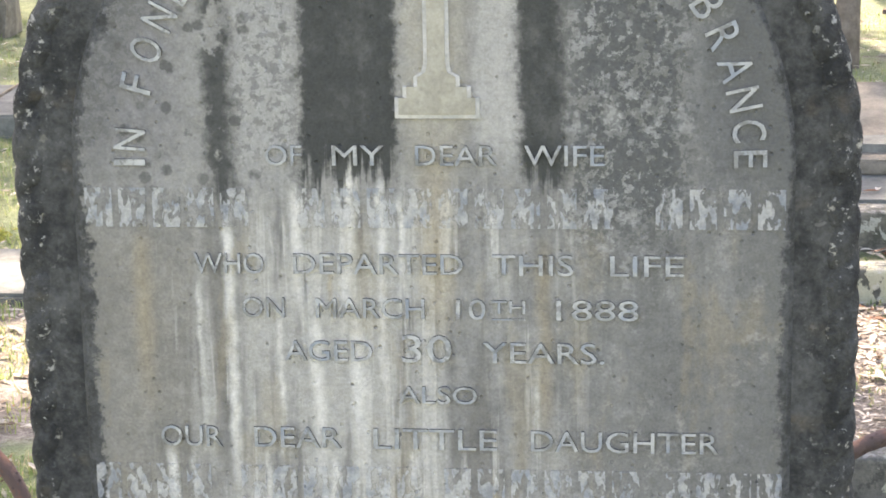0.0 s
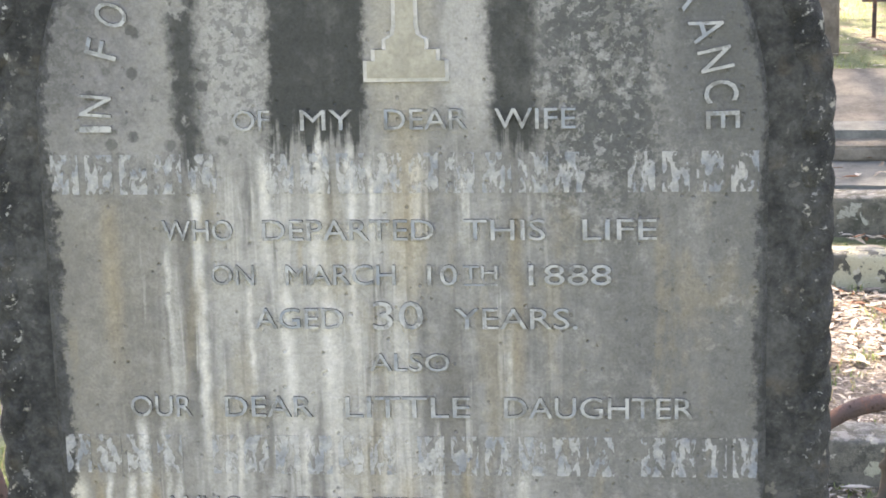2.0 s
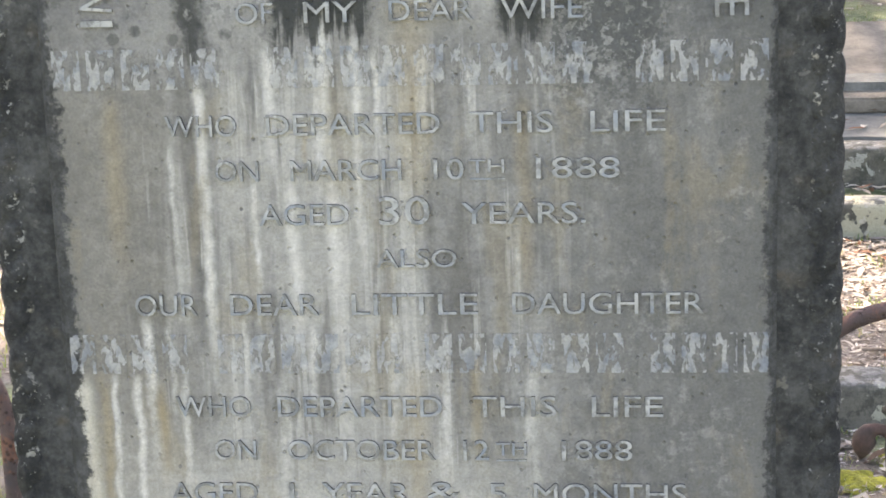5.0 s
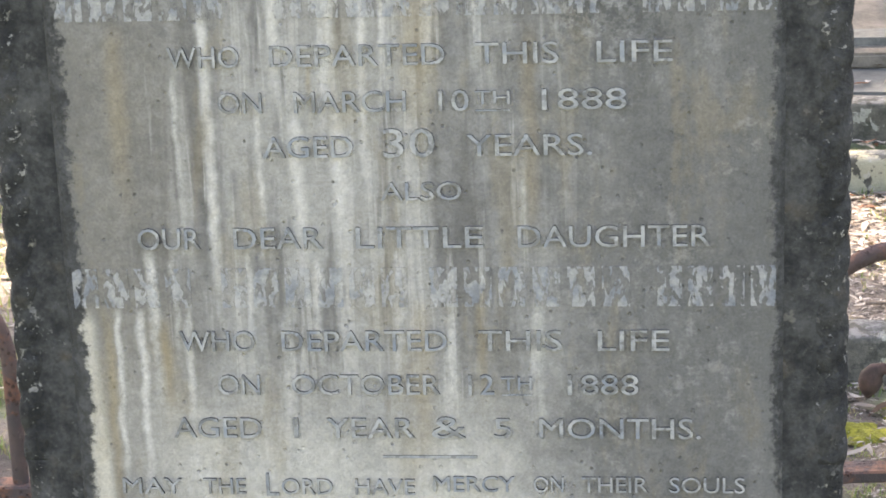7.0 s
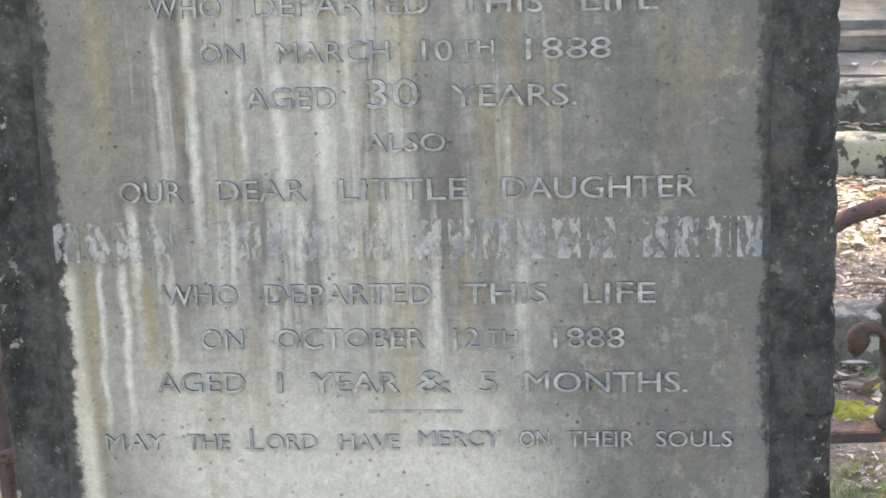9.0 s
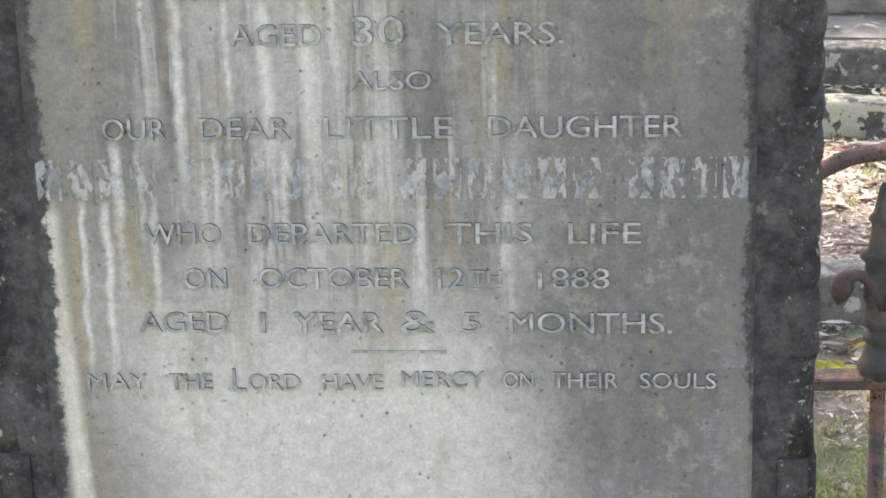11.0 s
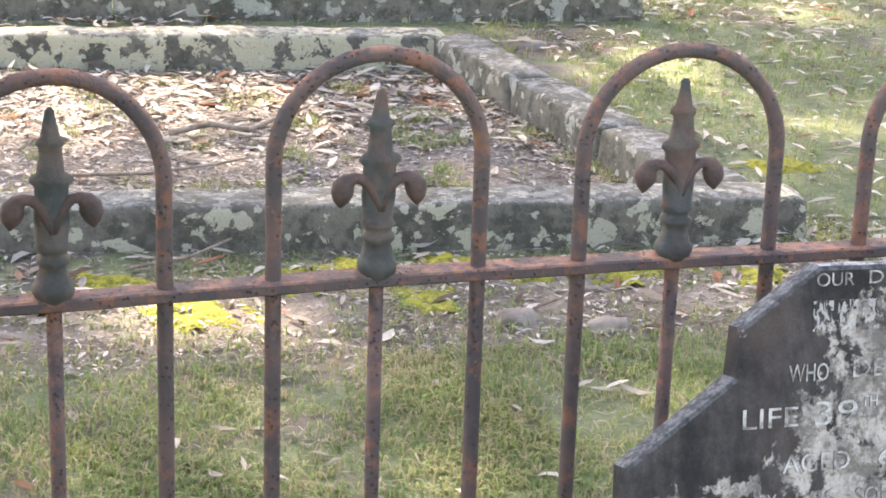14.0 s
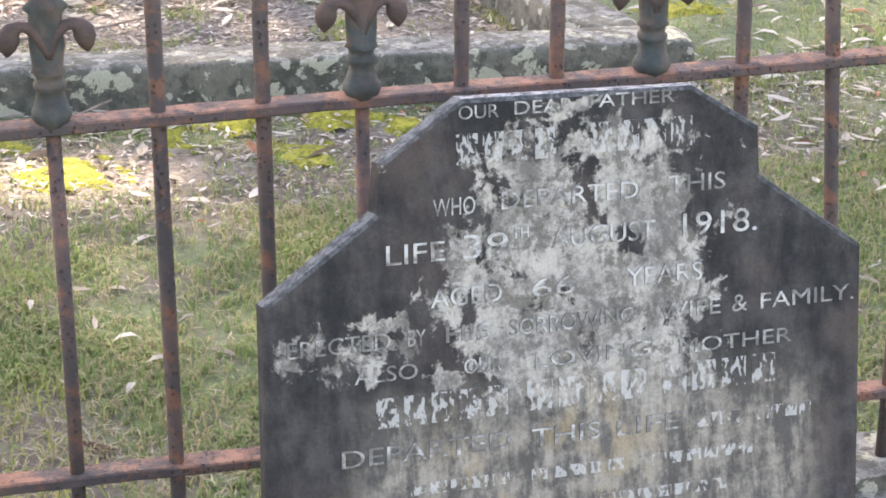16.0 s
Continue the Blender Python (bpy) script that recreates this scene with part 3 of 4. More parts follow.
def build_plinth():
    base = thing("plinth", (0.9, 0.1, 0.0), "low weathered stone plinth under the headstones and the iron fence", "plinth", kind="structure")
    edges = [-2.0, -0.9, 0.25, 1.32, 2.25, 3.3]
    rng = random.Random(4)
    for a, b in zip(edges, edges[1:]):
        bm = box(a + 0.003, b - 0.003, 0.31 + rng.uniform(-0.01, 0.01), 0.46, -0.05, PLINTH_TOP + rng.uniform(-0.006, 0.004), 0.018)
        bmesh.ops.subdivide_edges(bm, edges=[e for e in bm.edges if e.calc_length() > 0.3], cuts=8, use_grid_fill=True)
        roughen(bm, 0.008, 7, a)
        part("coping_stone", shift(bm, base.location), M_KERB, base)
    part("fill", shift(box(-2.0, 3.3, -0.55, 0.29, -0.05, PLINTH_TOP - 0.03, 0.01), base.location), M_CONCRETE, base)


build_plinth()


# ---- tall headstone with rope moulding ----
HW, SPRING = 0.264, 1.575        # half width of the flat face; where the arch springs


def arch_path(r, z0, n_side=60, n_arc=90):
    pts = [(-r, z0 + (SPRING - z0) * i / n_side) for i in range(n_side)]
    pts += [(-r * math.cos(math.pi * i / n_arc), SPRING + r * math.sin(math.pi * i / n_arc)) for i in range(n_arc + 1)]
    pts += [(r, SPRING - (SPRING - z0) * i / n_side) for i in range(1, n_side + 1)]
    return pts


def rope(z0, r_path, y_axis, r_tube, lobe, strands=2, sides=28):
    """A twisted cable moulding along the arched edge."""
    fine = arch_path(r_path, z0, 150, 210)
    verts, faces, s, prev = [], [], 0.0, None
    n = len(fine)
    for i, (x, z) in enumerate(fine):
        if prev:
            s += math.hypot(x - prev[0], z - prev[1])
        prev = (x, z)
        x1, z1 = fine[min(i + 1, n - 1)]
        x0, zz = fine[max(i - 1, 0)]
        d = Vector((x1 - x0, 0, z1 - zz)).normalized()
        out = Vector((-d.z, 0, d.x))
        for k in range(sides):
            a = k * math.tau / sides
            ph = strands * a - s / lobe * math.tau
            r = r_tube * (0.85 + 0.18 * abs(math.cos(ph / 2)) ** 0.8)
            r *= 1 + 0.07 * noise.noise(Vector((x * 30, a, z * 30))) + 0.045 * noise.noise(Vector((x * 110, a * 3, z * 110)))
            p = Vector((x, y_axis, z)) + out * (math.cos(a) * r) + Vector((0, -math.sin(a) * r, 0))
            verts.append(p)
    for i in range(n - 1):
        for k in range(sides):
            k2 = (k + 1) % sides
            faces.append((i * sides + k, i * sides + k2, (i + 1) * sides + k2, (i + 1) * sides + k))
    faces += [tuple(range(sides))[::-1], tuple((n - 1) * sides + k for k in range(sides))]
    return verts, faces


def build_tall_headstone():
    at = Vector((0, 0.07, PLINTH_TOP - 0.03))
    stone = thing("headstone", at, "tall arched grey headstone with rope edge, streaked and lichen-spotted", "headstone", "headstones")
    loc = Matrix.Translation(-at)
    # slab: flat face, a small hollow beside it, body behind
    outline = arch_path(HW, at.z + 0.12, 24, 64)
    bm = prism(outline, 0.0, 0.15, 0.009, 3)
    bm.transform(loc)
    part("slab", bm, M_FACE, stone)
    outline = arch_path(0.300, at.z + 0.12, 24, 64)
    bm = prism(outline, 0.0045, 0.145, 0.006)
    bm.transform(loc)
    part("edge_band", bm, M_BAND, stone, "blackened recessed band of stone")
    verts, faces = rope(1.195, 0.2955, 0.017, 0.0152, 0.030)
    ob = new("rope_moulding", mesh_of("rope_moulding", [loc @ v for v in verts], faces, M_ROPE, True))
    child(ob, stone, "carved rope moulding black with lichen")
    for s in (-1, 1):
        # fluted stop below the rope, then a square block
        bm = tube([(s * 0.2955, 0.018, 1.195), (s * 0.2955, 0.018, 1.187), (s * 0.2950, 0.018, 1.15), (s * 0.2945, 0.018, 1.118)], [0.0155, 0.0135, 0.0135, 0.0150], 14)
        bm.transform(loc)
        part("moulding_stop", bm, M_ROPE, stone, smooth=True)
        bm = box(s * 0.2925 - 0.0175, s * 0.2925 + 0.0175, 0.001, 0.14, at.z + 0.12, 1.122, 0.006)
        roughen(bm, 0.002, 30, s)
        bm.transform(loc)
        part("corner_block", bm, M_ROPE, stone)
    bm = box(-0.38, 0.38, -0.06, 0.22, at.z, at.z + 0.125, 0.012)
    bm.transform(loc)
    part("base", bm, M_CONCRETE, stone)
    F = loc @ Matrix(((1, 0, 0, 0), (0, 0, -1, 0), (0, 1, 0, 0), (0, 0, 0, 1)))

    def line(z, h, *words):
        for w, a, b in words:
            if w[0] == "#":
                bar_mark(a, b, z, h, len(w), stone, M_NAME, F)
            else:
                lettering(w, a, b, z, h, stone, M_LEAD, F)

    line(1.577, 0.0157, ("OF", -0.1177, -0.0906), ("MY", -0.0686, -0.0306), ("DEAR", -0.008, 0.0512), ("WIFE", 0.0708, 0.1282))
    line(1.5305, 0.0293, ("#####", -0.2540, -0.1321), ("#########", -0.0964, 0.1342), ("####", 0.1645, 0.2566))
    line(1.496, 0.0161, ("WHO", -0.1739, -0.1217), ("DEPARTED", -0.0997, 0.0255), ("THIS", 0.0469, 0.1056), ("LIFE", 0.1322, 0.1849))
    line(1.4627, 0.0159, ("ON", -0.1392, -0.1073), ("MARCH", -0.084, -0.0034), ("10", 0.0199, 0.0415), ("1888", 0.0932, 0.1526))
    line(1.4671, 0.0104, ("TH", 0.0457, 0.0705))
    line(1.4297, 0.0164, ("AGED", -0.1085, -0.0428), ("YEARS.", 0.039, 0.128))
    line(1.4294, 0.022, ("30", -0.0209, 0.016))
    line(1.3977, 0.014, ("ALSO", -0.0246, 0.0343))
    line(1.362, 0.0168, ("OUR", -0.205, -0.1585), ("DEAR", -0.1338, -0.0681), ("LITTLE", -0.0437, 0.0486), ("DAUGHTER", 0.0737, 0.2115))
    line(1.317, 0.03, ("####", -0.2570, -0.1685), ("######", -0.1451, -0.008), ("######", 0.0087, 0.1535), ("####", 0.173, 0.2575))
    line(1.2837, 0.0165, ("WHO", -0.1793, -0.123), ("DEPARTED", -0.1026, 0.0199), ("THIS", 0.0428, 0.104), ("LIFE", 0.1299, 0.1817))
    line(1.2498, 0.0163, ("ON", -0.1524, -0.1208), ("OCTOBER", -0.0969, 0.0137), ("12", 0.0347, 0.0535), ("1888", 0.1075, 0.159))
    line(1.2535, 0.0105, ("TH", 0.059, 0.0814))
    line(1.2157, 0.0166, ("AGED", -0.1884, -0.1215), ("1", -0.0971, -0.0936), ("YEAR", -0.0723, -0.0064), ("&", 0.0063, 0.0315), ("5", 0.0525, 0.0651), ("MONTHS.", 0.086, 0.204))
    line(1.1693, 0.0191, ("L", -0.1206, -0.1111))
    line(1.1705, 0.0132, ("MAY", -0.2309, -0.185), ("THE", -0.1688, -0.1362), ("ORD", -0.109, -0.0702), ("HAVE", -0.053, -0.0081))
    line(1.1733, 0.0128, ("MERCY", 0.0059, 0.0669), ("ON", 0.0808, 0.1031), ("THEIR", 0.1165, 0.1653), ("SOULS", 0.1811, 0.2361))
    for a, b, z, h in ((-0.0312, 0.0395, 1.2005, 0.0022), (0.0457, 0.0705, 1.4625, 0.0012), (0.059, 0.0814, 1.2492, 0.0012)):
        bm = box(a, b, -0.0010, 0.0010, z - h / 2, z + h / 2)
        bm.transform(loc)
        part("rule", bm, M_LEAD, stone)
    # arched heading, letter by letter, centres on a circle
    cx, cz, R = 0.0065, 1.5775, 0.2255
    for ch, ang, wd in (("I", 179.6, 0.0045), ("N", 175.3, 0.0155), ("F", 164.6, 0.012), ("O", 158.0, 0.0165), ("N", 151.4, 0.0155), ("D", 145.4, 0.015),
                        ("B", 30.5, 0.014), ("R", 24.2, 0.0145), ("A", 18.0, 0.0165), ("N", 12.2, 0.0155), ("C", 6.4, 0.0155), ("E", 1.2, 0.0125)):
        a = radians(ang)
        px, pz = cx + R * math.cos(a), cz + R * math.sin(a)
        turn = F @ Matrix.Translation((px, pz, 0)) @ Matrix.Rotation(a - math.pi / 2, 4, 'Z')
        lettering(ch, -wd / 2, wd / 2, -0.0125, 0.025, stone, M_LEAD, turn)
    # stepped cross in low relief
    half = [(0.0305, 1.6115), (0.0305, 1.6265), (0.0245, 1.6265), (0.0245, 1.6345), (0.0165, 1.6345), (0.0165, 1.6415), (0.0105, 1.6450), (0.0092, 1.6520), (0.0090, 1.76), (0.0, 1.78)]
    cxx = 0.0087
    for grow, y, mat, nm in ((0.0, -0.0022, M_CHALK, "cross_outline"), (-0.0028, -0.0034, M_TAN, "cross")):
        pts = [(max(a + grow, 0), z - grow * (1 if i == 0 else -1 if i == 9 else 0)) for i, (a, z) in enumerate(half)]
        ol = [(cxx + a, z) for a, z in pts] + [(cxx - a, z) for a, z in pts[-2::-1]]
        bm = prism(ol, y, 0.001)
        bm.transform(loc)
        part(nm, bm, mat, stone)


build_tall_headstone()


# ---- small dark headstone, leaning back ----
def build_small_headstone():
    # along the lines of writing, up the face, out of it
    U, W = Vector((0.9735, 0.0504, -0.0306)), Vector((0.0518, 0.2395, 0.9955))
    n = U.cross(W).normalized()
    at = Vector((1.136, 0.0691, 0.9728))
    full = Matrix(((U.x, W.x, n.x, at.x), (U.y, W.y, n.y, at.y), (U.z, W.z, n.z, at.z), (0, 0, 0, 1)))
    base = Vector((1.12, 0.07, PLINTH_TOP - 0.03))
    F = Matrix.Translation(-base) @ full
    stone = thing("headstone", base, "small black-stained headstone with stepped shoulders, leaning back", "headstone", "headstones")
    # in face coordinates: x along, y up, z out of the face
    ol = [(-0.297, -0.43), (-0.298, -0.002), (-0.194, 0.068), (-0.190, 0.110), (-0.113, 0.160), (0.112, 0.158), (0.181, 0.117), (0.183, 0.074), (0.291, 0.002), (0.292, -0.43)]
    bm = bmesh.new()
    f = bm.faces.new([bm.verts.new((x, y, 0)) for x, y in ol])
    out = bmesh.ops.extrude_face_region(bm, geom=[f])
    for v in out["geom"]:
        if isinstance(v, bmesh.types.BMVert):
            v.co.z = -0.022
    bmesh.ops.recalc_face_normals(bm, faces=bm.faces)
    edges = [e for e in bm.edges if all(abs(v.co.z) < 1e-5 for v in e.verts)]
    bmesh.ops.bevel(bm, geom=edges, offset=0.005, segments=2, affect='EDGES', profile=0.6)
    bmesh.ops.triangulate(bm, faces=[f for f in bm.faces if len(f.verts) > 4])
    bm.transform(F)
    part("slab", bm, M_DARK, stone)

    def line(w0, w1, h, *words):
        for w, a, b in words:
            mid = w0 + (w1 - w0) * ((a + b) / 2 + 0.3) / 0.6
            if w[0] == "#":
                bar_mark(a, b, mid, h, len(w), stone, M_WHITE_WORN, F)
            else:
                lettering(w, a, b, mid, h, stone, M_FADED if w0 < -0.04 or w0 > 0.12 else M_WHITE, F, 0.0012)

    line(0.139, 0.147, 0.012, ("OUR", -0.116, -0.078), ("DEAR", -0.063, -0.006), ("FATHER", 0.009, 0.094))
    line(0.101, 0.107, 0.026, ("####", -0.118, -0.023), ("####", 0.011, 0.112))
    line(0.059, 0.066, 0.016, ("WHO", -0.141, -0.101), ("DEPARTED", -0.076, 0.058), ("THIS", 0.088, 0.146))
    line(0.022, 0.027, 0.018, ("LIFE", -0.185, -0.130), ("AUGUST", -0.028, 0.075))
    line(0.021, 0.025, 0.022, ("39", -0.113, -0.070), ("1918.", 0.103, 0.179))
    line(0.036, 0.037, 0.010, ("TH", -0.066, -0.050))
    line(-0.018, -0.014, 0.017, ("AGED", -0.144, -0.076), ("66", -0.047, -0.005), ("YEARS", 0.046, 0.123))
    line(-0.048, -0.048, 0.015, ("ERECTED", -0.277, -0.182), ("BY", -0.166, -0.149), ("HIS", -0.130, -0.088), ("SORROWING", -0.069, 0.053), ("WIFE", 0.079, 0.142), ("&", 0.154, 0.170), ("FAMILY.", 0.184, 0.283))
    line(-0.074, -0.083, 0.014, ("ALSO", -0.216, -0.157), ("OUR", -0.113, -0.077), ("LOVING", -0.044, 0.071), ("MOTHER", 0.100, 0.217))
    line(-0.117, -0.115, 0.026, ("#####", -0.196, -0.071), ("####", -0.052, 0.066), ("####", 0.083, 0.200))
    line(-0.146, -0.150, 0.016, ("DEPARTED", -0.229, -0.068), ("THIS", -0.048, 0.020), ("LIFE", 0.037, 0.102))
    line(-0.150, -0.150, 0.012, ("###", 0.118, 0.163), ("####", 0.182, 0.239))
    line(-0.178, -0.180, 0.010, ("#####", -0.167, -0.070), ("#####", -0.048, 0.044), ("######", 0.073, 0.177))
    line(-0.208, -0.210, 0.010, ("######", -0.13, -0.02), ("#######", 0.02, 0.15))


build_small_headstone()


# ---- iron fence ----
FY = 0.386


def rail_z(x):
    """The top rail climbs a little towards the small headstone."""
    return 1.0455 + 0.025 * min(x - 0.7, 0) + 0.005 * min(max(x - 0.7, 0), 0.3)


def low_z(x):
    return 0.665 - 0.02 * (x - 0.7)



def finial_parts(fence, x):
    """Cast spearhead with two curled petals, on the rail."""
    prof = [(-0.005, 0.0160), (0.0, 0.0178), (0.003, 0.0195), (0.009, 0.0195), (0.013, 0.0165), (0.022, 0.0140), (0.028, 0.0124), (0.0320, 0.0156), (0.0370, 0.0160), (0.0395, 0.0130),
            (0.0445, 0.0132), (0.0475, 0.0168), (0.0520, 0.0148), (0.075, 0.0165), (0.095, 0.0160), (0.105, 0.0162), (0.110, 0.0182), (0.114, 0.0176), (0.119, 0.0130), (0.136, 0.0108),
            (0.142, 0.0105), (0.145, 0.0122), (0.149, 0.0118), (0.153, 0.0085), (0.170, 0.0058), (0.177, 0.0045), (0.180, 0.0020)]
    z0 = rail_z(x) + 0.0072
    bm = bmesh.new()
    sides, rings = 16, []
    for h, r in prof:
        flat = 1.0 if h < 0.05 else 0.72
        nub = 0.13 if h in (0.110, 0.114, 0.145, 0.149) else 0.0
        ring = []
        for k in range(sides):
            a = k * math.tau / sides
            q = r * (1 + nub * math.cos(4 * a))
            ring.append(bm.verts.new((x + q * math.cos(a), FY + flat * q * math.sin(a), z0 + h)))
        rings.append(ring)
    for r0, r1 in zip(rings, rings[1:]):
        for k in range(sides):
            bm.faces.new((r0[k], r0[(k + 1) % sides], r1[(k + 1) % sides], r1[k]))
    bm.faces.new(rings[0][::-1])
    bm.faces.new(rings[-1])
    roughen(bm, 0.0016, 75, x)
    spear = part("finial", shift(bm, fence.location), M_CAST, fence, "dark cast fleur-de-lis spearhead", True)
    for s in (-1, 1):
        z = z0
        pts = [(0.0008, 0.062, 0.0085), (0.0045, 0.075, 0.0080), (0.0105, 0.087, 0.0065), (0.0180, 0.0935, 0.005), (0.0250, 0.0942, 0.004), (0.0310, 0.0912, 0.003),
               (0.0348, 0.0855, 0.002), (0.0366, 0.0785, 0.002), (0.0372, 0.0715, 0.002), (0.0378, 0.0650, 0.002)]
        rad = [0.0030, 0.0046, 0.0056, 0.0054, 0.0056, 0.0086, 0.0112, 0.0107, 0.0074, 0.0014]
        bm = tube([(x + s * a, FY - d, z + b) for a, b, d in pts], rad, 12)
        roughen(bm, 0.0008, 80, x + s)
        part("petal", shift(bm, fence.location), M_BUD, spear, "rust-brown curled petal", True)


def build_fence():
    fence = thing("iron_fence", (0.9, FY, PLINTH_TOP), "rusted wrought iron fence with hoops and fleur-de-lis spearheads", "fence")
    for height_at, nm in ((rail_z, "top_rail"), (low_z, "bottom_rail")):
        bm = box(-1.1, 2.6, FY - 0.0150, FY + 0.0150, -0.0058, 0.0058)
        bmesh.ops.subdivide_edges(bm, edges=[e for e in bm.edges if e.calc_length() > 1], cuts=90)
        bmesh.ops.bevel(bm, geom=[e for e in bm.edges if abs(e.verts[0].co.x - e.verts[1].co.x) > 0.01 and len(e.link_faces) == 2 and e.calc_face_angle(0) > 1], offset=0.0018, segments=1, affect='EDGES')
        for v in bm.verts:
            v.co.z += height_at(v.co.x)
        roughen(bm, 0.0012, 26, height_at(0))
        part(nm, shift(bm, fence.location), M_IRON, fence, "flat rusty rail")
    # each hoop: middle of the spear, left leg, right leg, top of the bar
    for i, (x, x0, x1, top, *lean) in enumerate(((-0.85, -0.955, -0.745, 1.245), (-0.545, -0.648, -0.441, 1.245), (-0.215, -0.318, -0.112, 1.25), (0.0975, -0.005, 0.200, 1.25),
                                          (0.4010, 0.299, 0.504, 1.253), (0.7090, 0.607, 0.8105, 1.266), (1.0150, 0.914, 1.118, 1.262), (1.3225, 1.219, 1.423, 1.262, 0.003, 0.012),
                                          (1.630, 1.521, 1.733, 1.26, 0.043, 0.02), (1.96, 1.86, 2.06, 1.26), (2.27, 2.17, 2.37, 1.26))):
        c, r = (x0 + x1) / 2, (x1 - x0) / 2
        top_c = top - r
        foot = PLINTH_TOP - 0.02
        dl, dr = lean or (0.003, 0.002)
        pts = [(x0 + dl * (1 - k / 7), FY, foot + (top_c - foot) * k / 7) for k in range(8)]
        pts += [(c - r * math.cos(math.pi * k / 20), FY, top_c + r * math.sin(math.pi * k / 20)) for k in range(1, 20)]
        pts += [(x1 + dr * (1 - k / 7), FY, foot + (top_c - foot) * k / 7) for k in range(7, -1, -1)]
        bm = tube(pts, 0.0080, 12, 0.03, i)
        part("hoop", shift(bm, fence.location), M_IRON, fence, "round rusty hooped bar", True)
        bm = tube([(x, FY, foot), (x + 0.001, FY, 0.8), (x, FY, rail_z(x))], 0.0074, 12)
        part("upright_bar", shift(bm, fence.location), M_IRON, fence, smooth=True)
        finial_parts(fence, x)


build_fence()


# ---- grave kerbs behind ----
def kerb(p0, p1, width, height, material, label, sink=0.06, seed=0, name="grave_kerb", joints=()):
    """A long worn stone kerb whose front lower edge runs from p0 to p1; separate lengths butt at the joints."""
    a, b = Vector((*p0, 0)), Vector((*p1, 0))
    d = (b - a).normalized()
    side = Vector((-d.y, d.x, 0))
    ob = thing(name, tuple(a), label, "grave kerb", "grave kerbs")
    L = (b - a).length
    cuts = [0.0, *joints, L]
    for s0, s1 in zip(cuts, cuts[1:]):
        n = max(3, int((s1 - s0) / 0.018))
        prof = [(0, -sink), (0, height * 0.35), (0.001, height * 0.72), (0.002, height * 0.90), (0.007, height * 0.975), (0.018, height), (width * 0.5, height * 1.015),
                (width - 0.018, height), (width - 0.007, height * 0.97), (width - 0.002, height * 0.85), (width, height * 0.3), (width, -sink)]
        bm = bmesh.new()
        rows = []
        for i in range(n + 1):
            s = s0 + 0.003 + (s1 - s0 - 0.006) * i / n
            pinch = 1.0 - 0.10 * max(0.0, 1 - min(i, n - i) / 1.5)
            row = []
            for w, h in prof:
                p = d * s + side * (width / 2 + (w - width / 2) * pinch) + Vector((0, 0, h * (1 if h < 0 else pinch)))
                q = (p + a) * 5.0 + Vector((seed, 0, 0))
                p += noise.noise_vector(q) * 0.007 + noise.noise_vector(q * 4.1) * 0.0045 + noise.noise_vector(q * 11.0) * 0.002
                row.append(bm.verts.new(p))
            rows.append(row)
        m = len(prof)
        for r0, r1 in zip(rows, rows[1:]):
            for k in range(m - 1):
                bm.faces.new((r0[k], r1[k], r1[k + 1], r0[k + 1]))
        bm.faces.new(rows[0])
        bm.faces.new(rows[-1][::-1])
        bmesh.ops.recalc_face_normals(bm, faces=bm.faces)
        part("kerb_stone", bm, material, ob, smooth=True)
    return ob


kerb((-0.5, 3.715), (2.66, 3.40), 0.17, 0.125, M_KERB, "long grey kerb stone blotched with pale lichen", seed=1, joints=(1.0,))
kerb((2.585, 3.60), (2.33, 5.52), 0.17, 0.120, M_KERB_DARK, "tilted side kerb covered with flaky grey lichen", seed=2, joints=(0.62, 1.25))
kerb((-0.5, 5.72), (2.22, 5.43), 0.15, 0.125, M_KERB_PALE, "pale yellowish kerb stone crusted with lichen", seed=3)
kerb((-0.8, 6.56), (3.2, 6.09), 0.17, 0.16, M_KERB_DARK, "dark kerb stone with pale lichen on top", seed=4, joints=(1.97,))


# ---- grave slabs, tablet and far stones ----
def slab(name, x0, x1, y0, y1, h, material, label, category, seed):
    ob = thing(name, ((x0 + x1) / 2, (y0 + y1) / 2, 0), label, category)
    bm = box(x0, x1, y0, y1, -0.05, h, 0.015)
    bmesh.ops.subdivide_edges(bm, edges=[e for e in bm.edges if e.calc_length() > 0.4], cuts=10, use_grid_fill=True)
    roughen(bm, 0.012, 4, seed)
    part("slab", shift(bm, ob.location), material, ob)
    return ob


slab("grave_slab", -0.9, 1.46, 6.84, 9.1, 0.10, M_CONCRETE, "flat grey concrete grave slab", "grave slab", 1.0)
slab("grave_slab", -4.9, -3.0, 8.75, 9.75, 0.13, M_CONCRETE, "low grey grave slab with leaves against it", "grave slab", 2.0)
slab("grave_slab", -3.6, -2.06, 5.45, 6.15, 0.05, M_CONCRETE, "pale worn slab level with the ground", "grave slab", 3.0)


def build_tablet():
    at = Vector((1.0, 7.9, 0.10))
    ob = thing("tablet", at, "tan stone tablet lying sloped on the grey slab", "tablet")
    tilt = Matrix.Rotation(radians(9), 4, 'X')
    bm = box(-0.42, 0.42, -0.55, 0.55, 0.0, 0.07, 0.012)
    bm.transform(Matrix.Translation((0, 0, 0.085)) @ tilt)
    part("plate", bm, M_SAND, ob)
    bm = box(-0.38, 0.38, -0.45, 0.45, 0.0, 0.12)
    part("bed", bm, M_CONCRETE, ob)


build_tablet()


